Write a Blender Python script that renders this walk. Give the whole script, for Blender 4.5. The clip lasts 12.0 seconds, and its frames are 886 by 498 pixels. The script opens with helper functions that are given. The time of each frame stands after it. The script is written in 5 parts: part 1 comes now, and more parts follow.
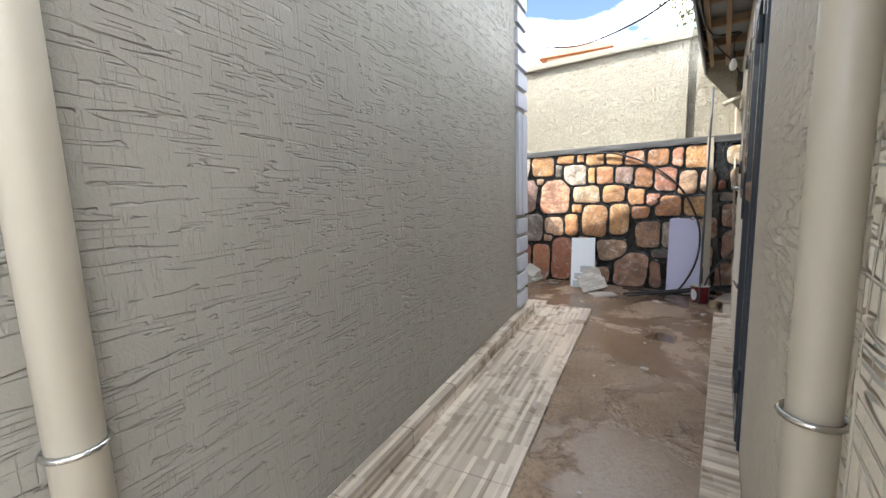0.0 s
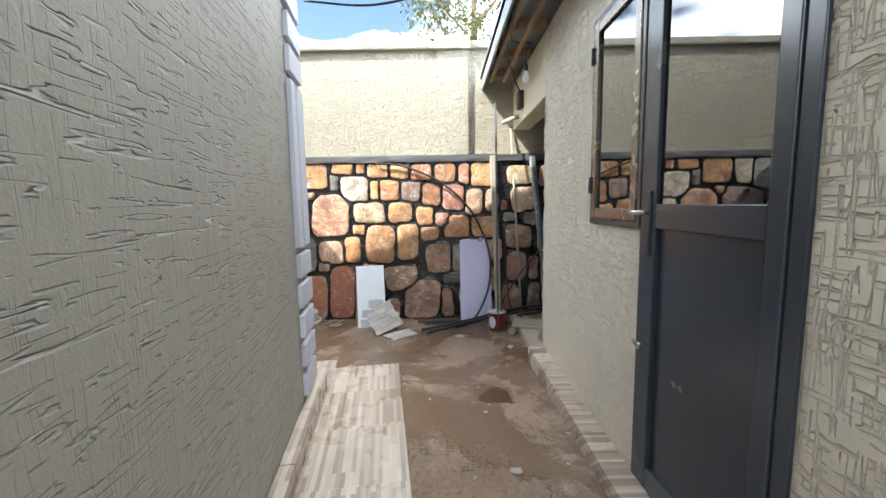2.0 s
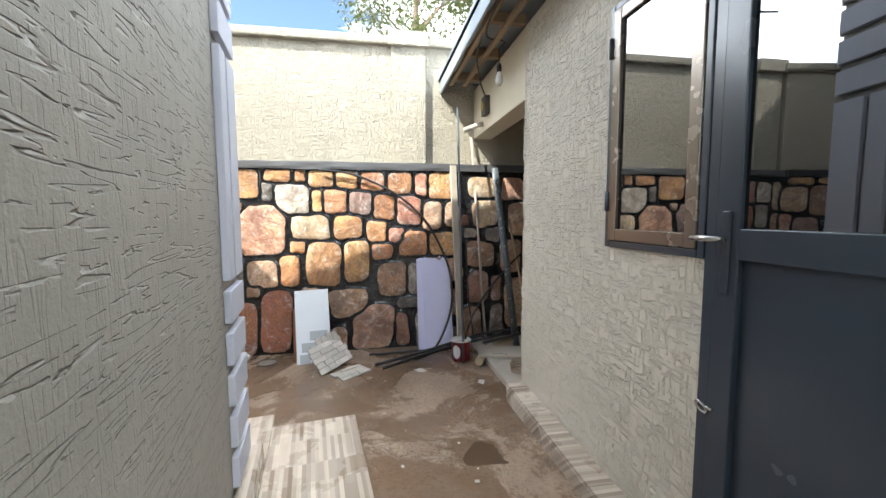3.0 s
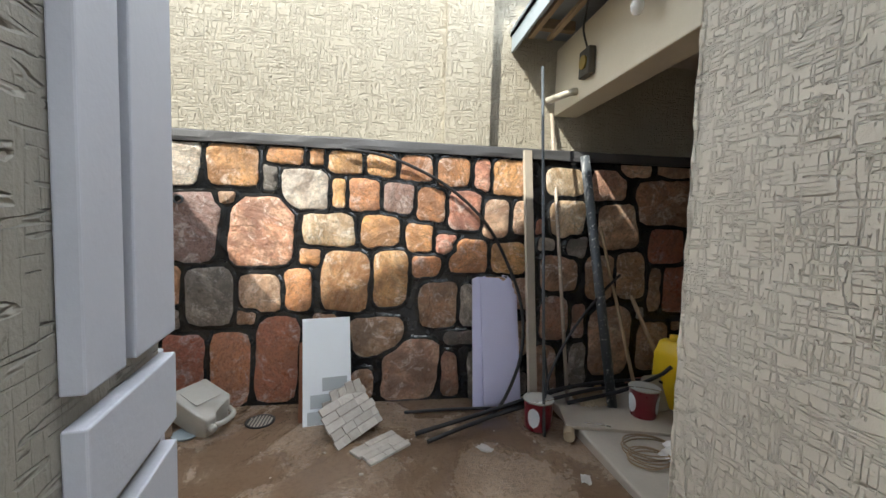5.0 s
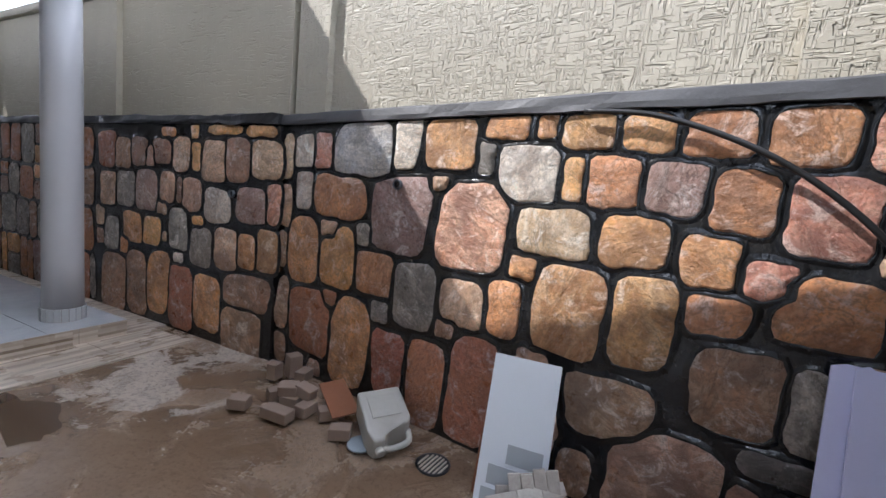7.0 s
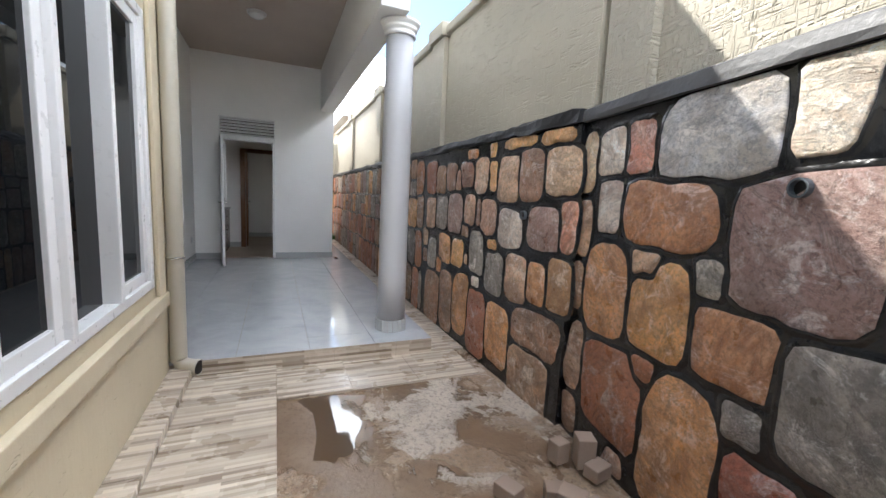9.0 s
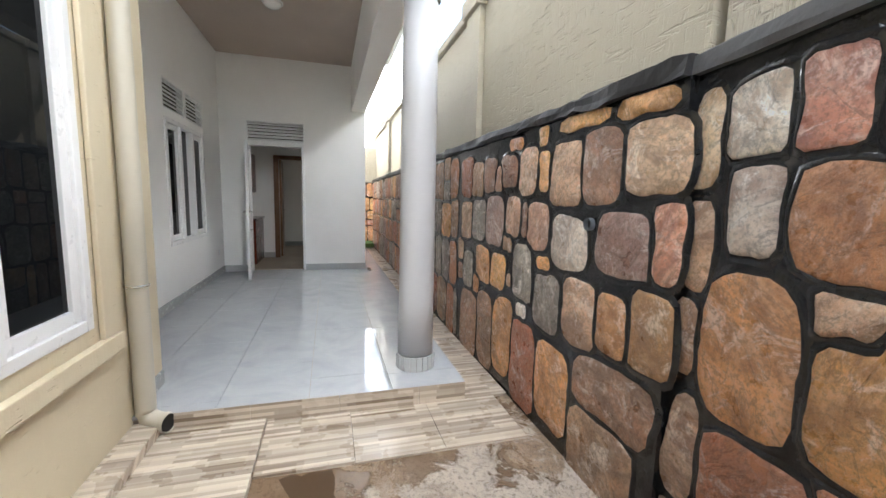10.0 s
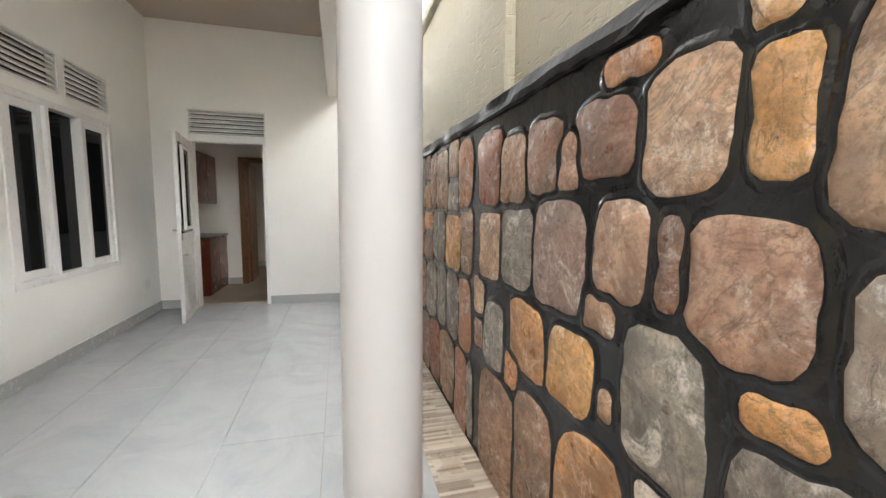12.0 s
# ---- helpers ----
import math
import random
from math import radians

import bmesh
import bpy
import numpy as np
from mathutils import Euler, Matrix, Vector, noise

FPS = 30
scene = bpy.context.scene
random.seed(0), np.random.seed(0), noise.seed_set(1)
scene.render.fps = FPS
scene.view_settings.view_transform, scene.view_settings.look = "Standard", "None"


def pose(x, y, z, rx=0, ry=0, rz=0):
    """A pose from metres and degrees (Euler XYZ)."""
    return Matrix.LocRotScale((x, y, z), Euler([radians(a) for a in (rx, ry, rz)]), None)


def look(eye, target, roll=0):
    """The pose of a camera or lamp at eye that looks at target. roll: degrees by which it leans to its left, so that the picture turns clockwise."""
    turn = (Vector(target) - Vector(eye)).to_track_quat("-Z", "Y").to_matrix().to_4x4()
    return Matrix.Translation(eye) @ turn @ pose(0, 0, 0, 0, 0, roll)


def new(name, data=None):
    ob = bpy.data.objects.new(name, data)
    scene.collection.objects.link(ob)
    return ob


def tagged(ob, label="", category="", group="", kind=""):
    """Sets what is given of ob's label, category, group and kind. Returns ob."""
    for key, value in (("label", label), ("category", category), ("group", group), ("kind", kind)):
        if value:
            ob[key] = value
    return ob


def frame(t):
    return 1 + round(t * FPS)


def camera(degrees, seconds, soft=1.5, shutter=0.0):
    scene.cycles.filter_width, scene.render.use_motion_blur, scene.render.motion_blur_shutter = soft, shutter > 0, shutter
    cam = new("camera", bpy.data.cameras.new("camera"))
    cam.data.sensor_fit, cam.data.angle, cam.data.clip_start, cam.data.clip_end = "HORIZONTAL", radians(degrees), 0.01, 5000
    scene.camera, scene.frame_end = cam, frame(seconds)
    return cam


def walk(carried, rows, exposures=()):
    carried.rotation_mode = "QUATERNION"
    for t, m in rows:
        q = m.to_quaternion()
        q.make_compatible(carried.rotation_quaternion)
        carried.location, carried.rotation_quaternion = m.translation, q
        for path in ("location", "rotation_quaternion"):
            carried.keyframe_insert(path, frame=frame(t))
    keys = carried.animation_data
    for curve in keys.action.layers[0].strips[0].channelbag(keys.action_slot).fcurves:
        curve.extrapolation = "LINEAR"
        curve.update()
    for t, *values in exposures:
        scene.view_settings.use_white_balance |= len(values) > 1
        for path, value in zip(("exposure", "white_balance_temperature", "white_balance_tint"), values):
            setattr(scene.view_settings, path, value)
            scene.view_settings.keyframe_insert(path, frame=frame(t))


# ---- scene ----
cam = camera(96.5, 12.0)
METRES, EYE, TILT, LEAN, TURN = 8.0, 1.4, 0.0, 0.0, 26.8
ROWS = [
    (0.0, 0.0, 0.0, 0.0, -0.26, -7.72, 1.93),
    (0.5, 0.0025, 0.0447, -0.0006, -7.05, -7.33, 1.81),
    (1.0, 0.0079, 0.0899, 0.0026, -16.34, -6.87, 1.54),
    (1.5, 0.0051, 0.1371, 0.0034, -26.56, -6.34, 1.3),
    (2.0, 0.012, 0.1792, 0.004, -35.2, -6.47, 0.94),
    (2.5, 0.0231, 0.2157, 0.0056, -42.22, -6.24, 0.52),
    (3.0, 0.0262, 0.2543, 0.0077, -45.12, -4.85, 0.18),
    (5.0, 0.093, 0.3986, 0.003, -43.38, -3.92, -1.66),
    (5.5, 0.1171, 0.4319, 0.0026, -39.81, -4.59, -2.08),
    (6.0, 0.1378, 0.4576, 0.001, -31.58, -5.8, -2.71),
    (6.5, 0.1617, 0.4774, 0.0021, -18.81, -6.19, -3.92),
    (7.0, 0.1895, 0.4901, 0.0028, -2.02, -6.2, -5.59),
    (7.5, 0.1999, 0.5079, 0.0029, 13.8, -6.33, -6.11),
    (9.5, 0.13, 0.6402, 0.006, 44.53, -7.26, -1.78),
    (10.0, 0.1001, 0.6836, 0.0065, 47.18, -7.0, -1.41),
    (10.5, 0.0617, 0.7237, 0.0048, 48.61, -6.53, -1.35),
    (11.0, 0.0228, 0.7608, 0.0053, 49.34, -6.6, -1.09),
    (11.5, -0.0174, 0.7998, 0.0055, 49.06, -6.75, -0.52),
    (12.0, -0.0592, 0.8373, 0.0079, 48.46, -5.75, -0.47),
]
walk(cam, [(t, pose(0, 0, EYE, TILT, LEAN, TURN) @ pose(METRES * x, METRES * y, METRES * z, 90 + pitch, roll, yaw)) for t, x, y, z, yaw, pitch, roll in ROWS],
     [(0.0, 2.17, 6300, 8), (1.5, 2.35, 6200, 6), (3.0, 2.4, 6200, 6), (4.8, 1.9, 6400, 6), (6.0, 1.93, 6050, 8), (7.5, 1.46, 5800, 14), (9.3, 2.53, 6300, 8), (11.0, 2.97, 6800, 7), (12.0, 3.22, 7100, 7)])

# ---- light ----
SUN = Vector((1.63, 0.77, -1.95)).normalized()
world = bpy.data.worlds.new("sky")
scene.world = world
world.use_nodes = True
wn = world.node_tree
sky = wn.nodes.new("ShaderNodeTexSky")
sky.sky_type, sky.sun_disc = "NISHITA", False
sky.sun_elevation = math.asin(-SUN.z)
sky.sun_rotation = math.atan2(-SUN.x, -SUN.y)
sky.air_density, sky.dust_density = 1.0, 0.5
# fair-weather clouds, mixed into the sky
co = wn.nodes.new("ShaderNodeTexCoord")
mp = wn.nodes.new("ShaderNodeMapping")
mp.inputs["Scale"].default_value = (1.0, 1.0, 2.4)
mp.inputs["Location"].default_value = (1.7, 1.1, 1.5)
cl = wn.nodes.new("ShaderNodeTexNoise")
cl.inputs["Scale"].default_value, cl.inputs["Detail"].default_value = 2.3, 7
cr = wn.nodes.new("ShaderNodeValToRGB")
cr.color_ramp.elements[0].position, cr.color_ramp.elements[1].position = 0.45, 0.62
cm = wn.nodes.new("ShaderNodeMix")
cm.data_type = "RGBA"
cm.inputs["B"].default_value = (18.5, 18.9, 19.8, 1)
wn.links.new(co.outputs["Generated"], mp.inputs["Vector"])
wn.links.new(mp.outputs["Vector"], cl.inputs["Vector"])
wn.links.new(cl.outputs["Fac"], cr.inputs["Fac"])
wn.links.new(cr.outputs["Color"], cm.inputs["Factor"])
deep = wn.nodes.new("ShaderNodeMix")
deep.data_type, deep.blend_type = "RGBA", "MULTIPLY"
deep.inputs["Factor"].default_value = 1.0
deep.inputs["B"].default_value = (0.44, 0.43, 0.42, 1)
wn.links.new(sky.outputs["Color"], deep.inputs["A"])
wn.links.new(deep.outputs["Result"], cm.inputs["A"])
wn.links.new(cm.outputs["Result"], wn.nodes["Background"].inputs["Color"])
wn.nodes["Background"].inputs["Strength"].default_value = 0.15
sun_data = bpy.data.lights.new("sun", "SUN")
sun_data.energy, sun_data.angle, sun_data.color = 2.2, radians(0.5), (1.0, 0.94, 0.85)
sun = new("sun", sun_data)
sun.matrix_world = look((0, 0, 30), Vector((0, 0, 30)) + SUN)


# ---- materials ----
class Nodes:
    """Short hand for a material's node tree."""

    def __init__(self, name, rough=0.6, metal=0.0):
        self.m = bpy.data.materials.new(name)
        self.m.use_nodes = True
        self.t = self.m.node_tree
        self.bsdf = self.t.nodes["Principled BSDF"]
        self.bsdf.inputs["Roughness"].default_value = rough
        self.bsdf.inputs["Metallic"].default_value = metal
        self.co = self.node("ShaderNodeTexCoord").outputs["Object"]

    def node(self, kind, **inputs):
        n = self.t.nodes.new(kind)
        for k, v in inputs.items():
            self.put(n.inputs[k.replace("_", " ")], v)
        return n

    def put(self, socket, v):
        if isinstance(v, bpy.types.NodeSocket):
            self.t.links.new(v, socket)
        else:
            socket.default_value = v

    def scaled(self, sx, sy, sz, off=(0, 0, 0), rz=0):
        n = self.node("ShaderNodeMapping", Vector=self.co, Location=off)
        n.inputs["Rotation"].default_value = (0, 0, radians(rz))
        n.inputs["Scale"].default_value = (sx, sy, sz)
        return n.outputs["Vector"]

    def noise(self, scale, detail=4, vec=None, rough=0.55, dist=0.0):
        n = self.node("ShaderNodeTexNoise", Vector=vec or self.co, Scale=scale, Detail=detail, Roughness=rough, Distortion=dist)
        return n.outputs["Fac"]

    def ramp(self, fac, lo, hi, c0=(0, 0, 0), c1=(1, 1, 1)):
        n = self.node("ShaderNodeValToRGB", Fac=fac)
        e = n.color_ramp.elements
        e[0].position, e[1].position = lo, hi
        e[0].color, e[1].color = (*c0, 1), (*c1, 1)
        return n.outputs["Color"]

    def mix(self, fac, a, b, blend="MIX"):
        n = self.t.nodes.new("ShaderNodeMix")
        n.data_type, n.blend_type = "RGBA", blend
        for key, v in (("Factor", fac), ("A", a), ("B", b)):
            self.put(n.inputs[key], (*v, 1) if isinstance(v, tuple) and len(v) == 3 else v)
        return n.outputs["Result"]

    def math(self, op, a, b=0.0, clamp=False):
        n = self.t.nodes.new("ShaderNodeMath")
        n.operation, n.use_clamp = op, clamp
        self.put(n.inputs[0], a)
        self.put(n.inputs[1], b)
        return n.outputs[0]

    def color(self, v):
        self.put(self.bsdf.inputs["Base Color"], (*v, 1) if isinstance(v, tuple) else v)

    def rough(self, v):
        self.put(self.bsdf.inputs["Roughness"], v)

    def bump(self, height, strength=0.5, dist=0.01):
        n = self.node("ShaderNodeBump", Height=height, Strength=strength, Distance=dist)
        if self.bsdf.inputs["Normal"].links:
            self.t.links.new(self.bsdf.inputs["Normal"].links[0].from_socket, n.inputs["Normal"])
        self.t.links.new(n.outputs["Normal"], self.bsdf.inputs["Normal"])

    def random(self):
        return self.node("ShaderNodeObjectInfo").outputs["Random"]


def paint(name, c, rough=0.55, vary=0.12, grain=60, bump=0.15, big=1.3, metal=0.0, dist=0.004):
    """A plain surface with blotches, grain and fine relief."""
    n = Nodes(name, rough, metal)
    lo = tuple(x * (1 - vary) for x in c)
    hi = tuple(min(1, x * (1 + vary * 0.6)) for x in c)
    a = n.mix(n.ramp(n.noise(big, 5), 0.3, 0.7), lo, hi)
    b = n.mix(n.math("MULTIPLY", n.noise(grain, 3), vary * 2.0), a, tuple(x * 0.72 for x in c))
    n.color(b)
    n.rough(n.math("ADD", n.math("MULTIPLY", n.noise(grain * 0.4, 3), 0.2), rough - 0.1))
    if bump:
        n.bump(n.noise(grain, 4), bump, dist)
    return n.m


def comb_plaster(name, c, horizontal=1.0, vertical=1.0, strength=0.6, grain=0.35, sparse=0.5, fine=1.0, width=0.03, depth=0.008):
    """Textured render, combed in short strokes both ways, painted."""
    n = Nodes(name, 0.62)
    sep = n.node("ShaderNodeSeparateXYZ", Vector=n.co)
    u = n.math("ADD", sep.outputs["X"], sep.outputs["Y"])
    z = sep.outputs["Z"]

    def strokes(along, across, a, b, seed):
        """Thin cuts: the level lines of a stretched noise, broken up into short lengths."""
        v = n.node("ShaderNodeCombineXYZ", X=n.math("MULTIPLY", along, a), Y=n.math("MULTIPLY", across, b), Z=seed).outputs[0]
        line = n.math("ABSOLUTE", n.math("SUBTRACT", n.noise(1.0, 1, v, 0.4, 0.0), 0.5))
        w = n.node("ShaderNodeCombineXYZ", X=n.math("MULTIPLY", along, a * 3.4), Y=n.math("MULTIPLY", across, b * 0.55), Z=seed + 3.0).outputs[0]
        broken = n.ramp(n.noise(1.0, 2, w, 0.6), sparse, sparse + 0.05)
        return n.math("MULTIPLY", n.ramp(line, width * 0.4, width, (1, 1, 1), (0, 0, 0)), broken)

    h = strokes(u, z, 2.8 * fine, 34.0 * fine, 1.7)
    v = strokes(z, u, 2.8 * fine, 36.0 * fine, 5.3)
    m = n.node("ShaderNodeCombineXYZ", X=n.math("MULTIPLY", u, 4.0 * fine), Y=n.math("MULTIPLY", z, 5.0 * fine), Z=9.0).outputs[0]
    mask = n.ramp(n.noise(1.0, 3, m), 0.34, 0.44)
    inv = n.ramp(n.noise(1.0, 3, m), 0.54, 0.64, (1, 1, 1), (0, 0, 0))
    hh = n.math("MULTIPLY", n.math("MULTIPLY", h, mask), horizontal)
    vv = n.math("MULTIPLY", n.math("MULTIPLY", v, inv), vertical)
    height = n.math("SUBTRACT", 1.0, n.math("MAXIMUM", hh, vv))
    base = n.mix(n.ramp(n.noise(0.9, 5), 0.3, 0.72), tuple(x * 0.9 for x in c), tuple(min(1, x * 1.05) for x in c))
    base = n.mix(n.math("MULTIPLY", n.ramp(n.noise(2.7, 6, n.scaled(1, 1, 0.35)), 0.55, 0.8), 0.25), base, tuple(x * 0.75 for x in c))
    n.color(n.mix(n.math("MULTIPLY", n.noise(140, 2), 0.18), base, tuple(x * 0.7 for x in c)))
    n.bump(n.noise(7, 4), 0.25, 0.02)
    drag = n.node("ShaderNodeCombineXYZ", X=n.math("MULTIPLY", u, 22.0), Y=n.math("MULTIPLY", z, 2.5), Z=2.0).outputs[0]
    n.bump(n.noise(1.0, 3, drag), 0.3, 0.012)
    n.bump(n.noise(120, 3), grain, 0.003)
    n.bump(height, strength, depth)
    return n.m


def strip_tile(name, turn=0.0):
    """Porcelain printed with thin staggered wooden strips in greys and browns."""
    n = Nodes(name, 0.3)
    sep = n.node("ShaderNodeSeparateXYZ", Vector=n.co)
    a, b = ("Y", "X") if not turn else ("X", "Y")
    across = n.math("ADD", sep.outputs[b], sep.outputs["Z"])
    v = n.node("ShaderNodeCombineXYZ", X=sep.outputs[a], Y=across, Z=0.0).outputs[0]

    def bricks(c1, c2, off, long, thin):
        k = n.node("ShaderNodeTexBrick", Vector=v, Color1=(*c1, 1), Color2=(*c2, 1), Scale=1.0, Mortar_Size=0.0, Brick_Width=long, Row_Height=thin, Bias=0.0)
        k.offset, k.offset_frequency = off, 2
        return k.outputs["Color"]

    tone = n.mix(0.25, bricks((0.13, 0.09, 0.062), (0.66, 0.58, 0.48), 0.37, 0.46, 0.023), bricks((0.20, 0.145, 0.10), (0.68, 0.61, 0.51), 0.61, 0.30, 0.047))
    v2 = n.node("ShaderNodeCombineXYZ", X=n.math("MULTIPLY", sep.outputs[a], 3.0), Y=n.math("MULTIPLY", across, 90.0), Z=0.0).outputs[0]
    grain = n.mix(n.math("MULTIPLY", n.noise(1.0, 4, v2), 0.35), tone, (0.44, 0.36, 0.28), "MIX")
    n.color(n.mix(n.math("MULTIPLY", n.ramp(n.noise(3.5, 5), 0.5, 0.75), 0.35), grain, (0.32, 0.24, 0.17)))
    n.rough(n.ramp(n.noise(4, 4), 0.35, 0.7, (0.2, 0.2, 0.2), (0.5, 0.5, 0.5)))
    n.bump(n.noise(80, 3), 0.08, 0.002)
    return n.m


def stone_mat(name, c1, c2, c3):
    """Split and varnished field stone; each stone has a shade and grain of its own."""
    n = Nodes(name, 0.5)
    r = n.random()
    off = n.node("ShaderNodeCombineXYZ", X=n.math("MULTIPLY", r, 37.0), Y=n.math("MULTIPLY", r, 11.0), Z=n.math("MULTIPLY", r, 71.0)).outputs[0]
    vec = n.node("ShaderNodeVectorMath")
    vec.operation = "ADD"
    n.put(vec.inputs[0], n.co)
    n.put(vec.inputs[1], off)
    v = vec.outputs[0]
    # split layers run across the face at an angle that differs from stone to stone
    rot = n.node("ShaderNodeVectorRotate", Vector=v, Angle=n.math("MULTIPLY", r, 6.28))
    rot.rotation_type = "Y_AXIS"
    lay_ = n.node("ShaderNodeMapping", Vector=rot.outputs[0])
    lay_.inputs["Scale"].default_value = (3.0, 3.0, 6.5)
    strata = n.noise(1.6, 8, lay_.outputs["Vector"], 0.68, 1.2)
    base = n.mix(n.ramp(n.noise(3.6, 7, v, 0.66, 0.9), 0.40, 0.60), tuple(x * 1.12 for x in c1), tuple(x * 0.74 for x in c2))
    base = n.mix(n.math("MULTIPLY", n.ramp(strata, 0.46, 0.62), 0.6), base, c3)
    # broad stain of another tone across part of the face
    base = n.mix(n.math("MULTIPLY", n.ramp(n.noise(2.4, 6, v, 0.62, 0.6), 0.52, 0.62), 0.7), base, tuple(x * 0.45 + 0.02 for x in c2))
    pale = tuple(min(0.75, x * 0.6 + 0.26) for x in c3)
    base = n.mix(n.math("MULTIPLY", n.ramp(n.noise(7.0, 10, v, 0.78, 0.8), 0.53, 0.62), 0.8), base, pale)
    # hairline cracks along the splitting and dark specks
    crack = n.math("ABSOLUTE", n.math("SUBTRACT", n.noise(1.1, 6, lay_.outputs["Vector"], 0.6, 0.8), 0.5))
    base = n.mix(n.math("MULTIPLY", n.ramp(crack, 0.0, 0.018, (1, 1, 1), (0, 0, 0)), 0.55), base, tuple(x * 0.3 for x in c1))
    base = n.mix(n.math("MULTIPLY", n.ramp(n.noise(48.0, 9, v, 0.82), 0.49, 0.58), 0.62), base, tuple(x * 0.4 for x in c1))
    shade = n.node("ShaderNodeHueSaturation", Color=base, Value=n.math("ADD", 1.55, n.math("MULTIPLY", r, 0.6)), Saturation=1.0, Hue=n.math("ADD", 0.488, n.math("MULTIPLY", r, 0.024)))
    n.color(shade.outputs["Color"])
    n.rough(n.ramp(n.noise(14, 6, v), 0.35, 0.7, (0.25, 0.25, 0.25), (0.6, 0.6, 0.6)))
    n.bump(strata, 0.7, 0.045)
    n.bump(n.noise(5, 5, v, 0.6, 0.3), 0.6, 0.04)
    n.bump(n.noise(26, 8, v, 0.75, 0.3), 1.0, 0.02)
    n.bump(n.noise(95, 4, v, 0.7), 0.6, 0.004)
    n.bump(n.ramp(crack, 0.0, 0.02), 0.6, 0.006)
    return n.m


def wet_ground(name):
    """Stained cement screed, muddy and partly wet, with shallow puddles."""
    n = Nodes(name, 0.7)
    base = n.mix(n.ramp(n.noise(1.6, 6, None, 0.6, 0.6), 0.35, 0.65), (0.25, 0.165, 0.10), (0.39, 0.285, 0.195))
    pale = n.ramp(n.noise(1.1, 7, n.scaled(1, 1, 1, (3.1, 0.6, 0)), 0.62, 0.4), 0.56, 0.66)
    near = n.node("ShaderNodeVectorMath")
    near.operation = "DISTANCE"
    n.put(near.inputs[0], n.co)
    near.inputs[1].default_value = (-3.5, 6.0, 0.0)
    spread = n.ramp(near.outputs["Value"], 0.2, 1.3, (1, 1, 1), (0, 0, 0))
    patch = n.ramp(n.math("ADD", n.noise(2.2, 8, None, 0.68, 0.5), n.math("MULTIPLY", spread, 0.16)), 0.58, 0.63)
    patch = n.math("MULTIPLY", patch, n.ramp(spread, 0.05, 0.25))
    pale = n.math("MAXIMUM", n.math("MULTIPLY", pale, 0.4), patch)
    base = n.mix(n.math("MULTIPLY", pale, 0.85), base, (0.55, 0.48, 0.41))
    base = n.mix(n.math("MULTIPLY", n.ramp(n.noise(5.5, 8, None, 0.7, 0.4), 0.48, 0.66), 0.5), base, (0.14, 0.09, 0.055))
    base = n.mix(n.math("MULTIPLY", n.ramp(n.noise(38, 8, None, 0.75), 0.5, 0.62), 0.7), base, (0.09, 0.06, 0.04))
    wet = n.ramp(n.noise(1.3, 6, n.scaled(1, 1, 1, (7.3, 2.2, 0)), 0.6, 0.5), 0.45, 0.53)
    pool = n.node("ShaderNodeVectorMath")
    pool.operation = "DISTANCE"
    n.put(pool.inputs[0], n.co)
    pool.inputs[1].default_value = (-3.5, 5.0, 0.0)
    rim = n.math("ADD", pool.outputs["Value"], n.math("MULTIPLY", n.noise(3.5, 6, None, 0.6, 0.4), 0.9))
    wet = n.math("MAXIMUM", wet, n.ramp(rim, 0.88, 0.94, (1, 1, 1), (0, 0, 0)))
    wet = n.math("MULTIPLY", wet, n.math("SUBTRACT", 1.0, patch))
    n.color(n.mix(n.math("MULTIPLY", wet, 0.75), base, (0.125, 0.078, 0.046)))
    grit = n.ramp(n.noise(45, 4), 0.3, 0.8, (0.26, 0.26, 0.26), (0.62, 0.62, 0.62))
    n.rough(n.mix(wet, grit, (0.06, 0.06, 0.06)))
    dry = n.math("SUBTRACT", 1.0, n.math("MULTIPLY", wet, 0.85))
    n.bump(n.math("MULTIPLY", n.noise(55, 5, None, 0.7), dry), 0.8, 0.02)
    n.bump(n.math("MULTIPLY", n.noise(8, 4), dry), 0.35, 0.02)
    return n.m


# house wall darkened, annex lightened: the corridor's light is put into both colours
PLASTER = comb_plaster("house_plaster_shade_tone", (0.325, 0.304, 0.257), 1.0, 0.16, 1.0, 0.7, 0.45, 1.25, 0.042, 0.009)
ANNEX = comb_plaster("annex_plaster_lit_tone", (0.74, 0.68, 0.57), 1.0, 1.0, 1.0, 0.8, 0.43, 1.45, 0.055, 0.017)
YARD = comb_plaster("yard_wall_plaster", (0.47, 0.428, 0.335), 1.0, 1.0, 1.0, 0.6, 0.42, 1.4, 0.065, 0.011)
# copy for the shaded wall: fainter strokes, and its shade darkens the colour
YARD_SOFT = comb_plaster("yard_wall_plaster_shade_tone", (0.42, 0.38, 0.295), 1.0, 0.4, 0.8, 0.5, 0.5, 1.0, 0.05, 0.006)
SMOOTH = comb_plaster("beige_front_plaster", (0.64, 0.555, 0.40), 0.8, 0.0, 0.9, 0.3, 0.62, 1.3, 0.04, 0.006)
BEAM = paint("beam_beige_paint", (0.66, 0.59, 0.45), 0.6, 0.12, 60, 0.3)
QUOIN = paint("quoin_white_paint", (0.50, 0.515, 0.57), 0.6, 0.08, 80, 0.2)
WHITE = paint("white_wall_paint", (0.89, 0.885, 0.87), 0.45, 0.04, 120, 0.08)
CEIL = paint("ceiling_board", (0.50, 0.42, 0.35), 0.7, 0.06, 120, 0.06)


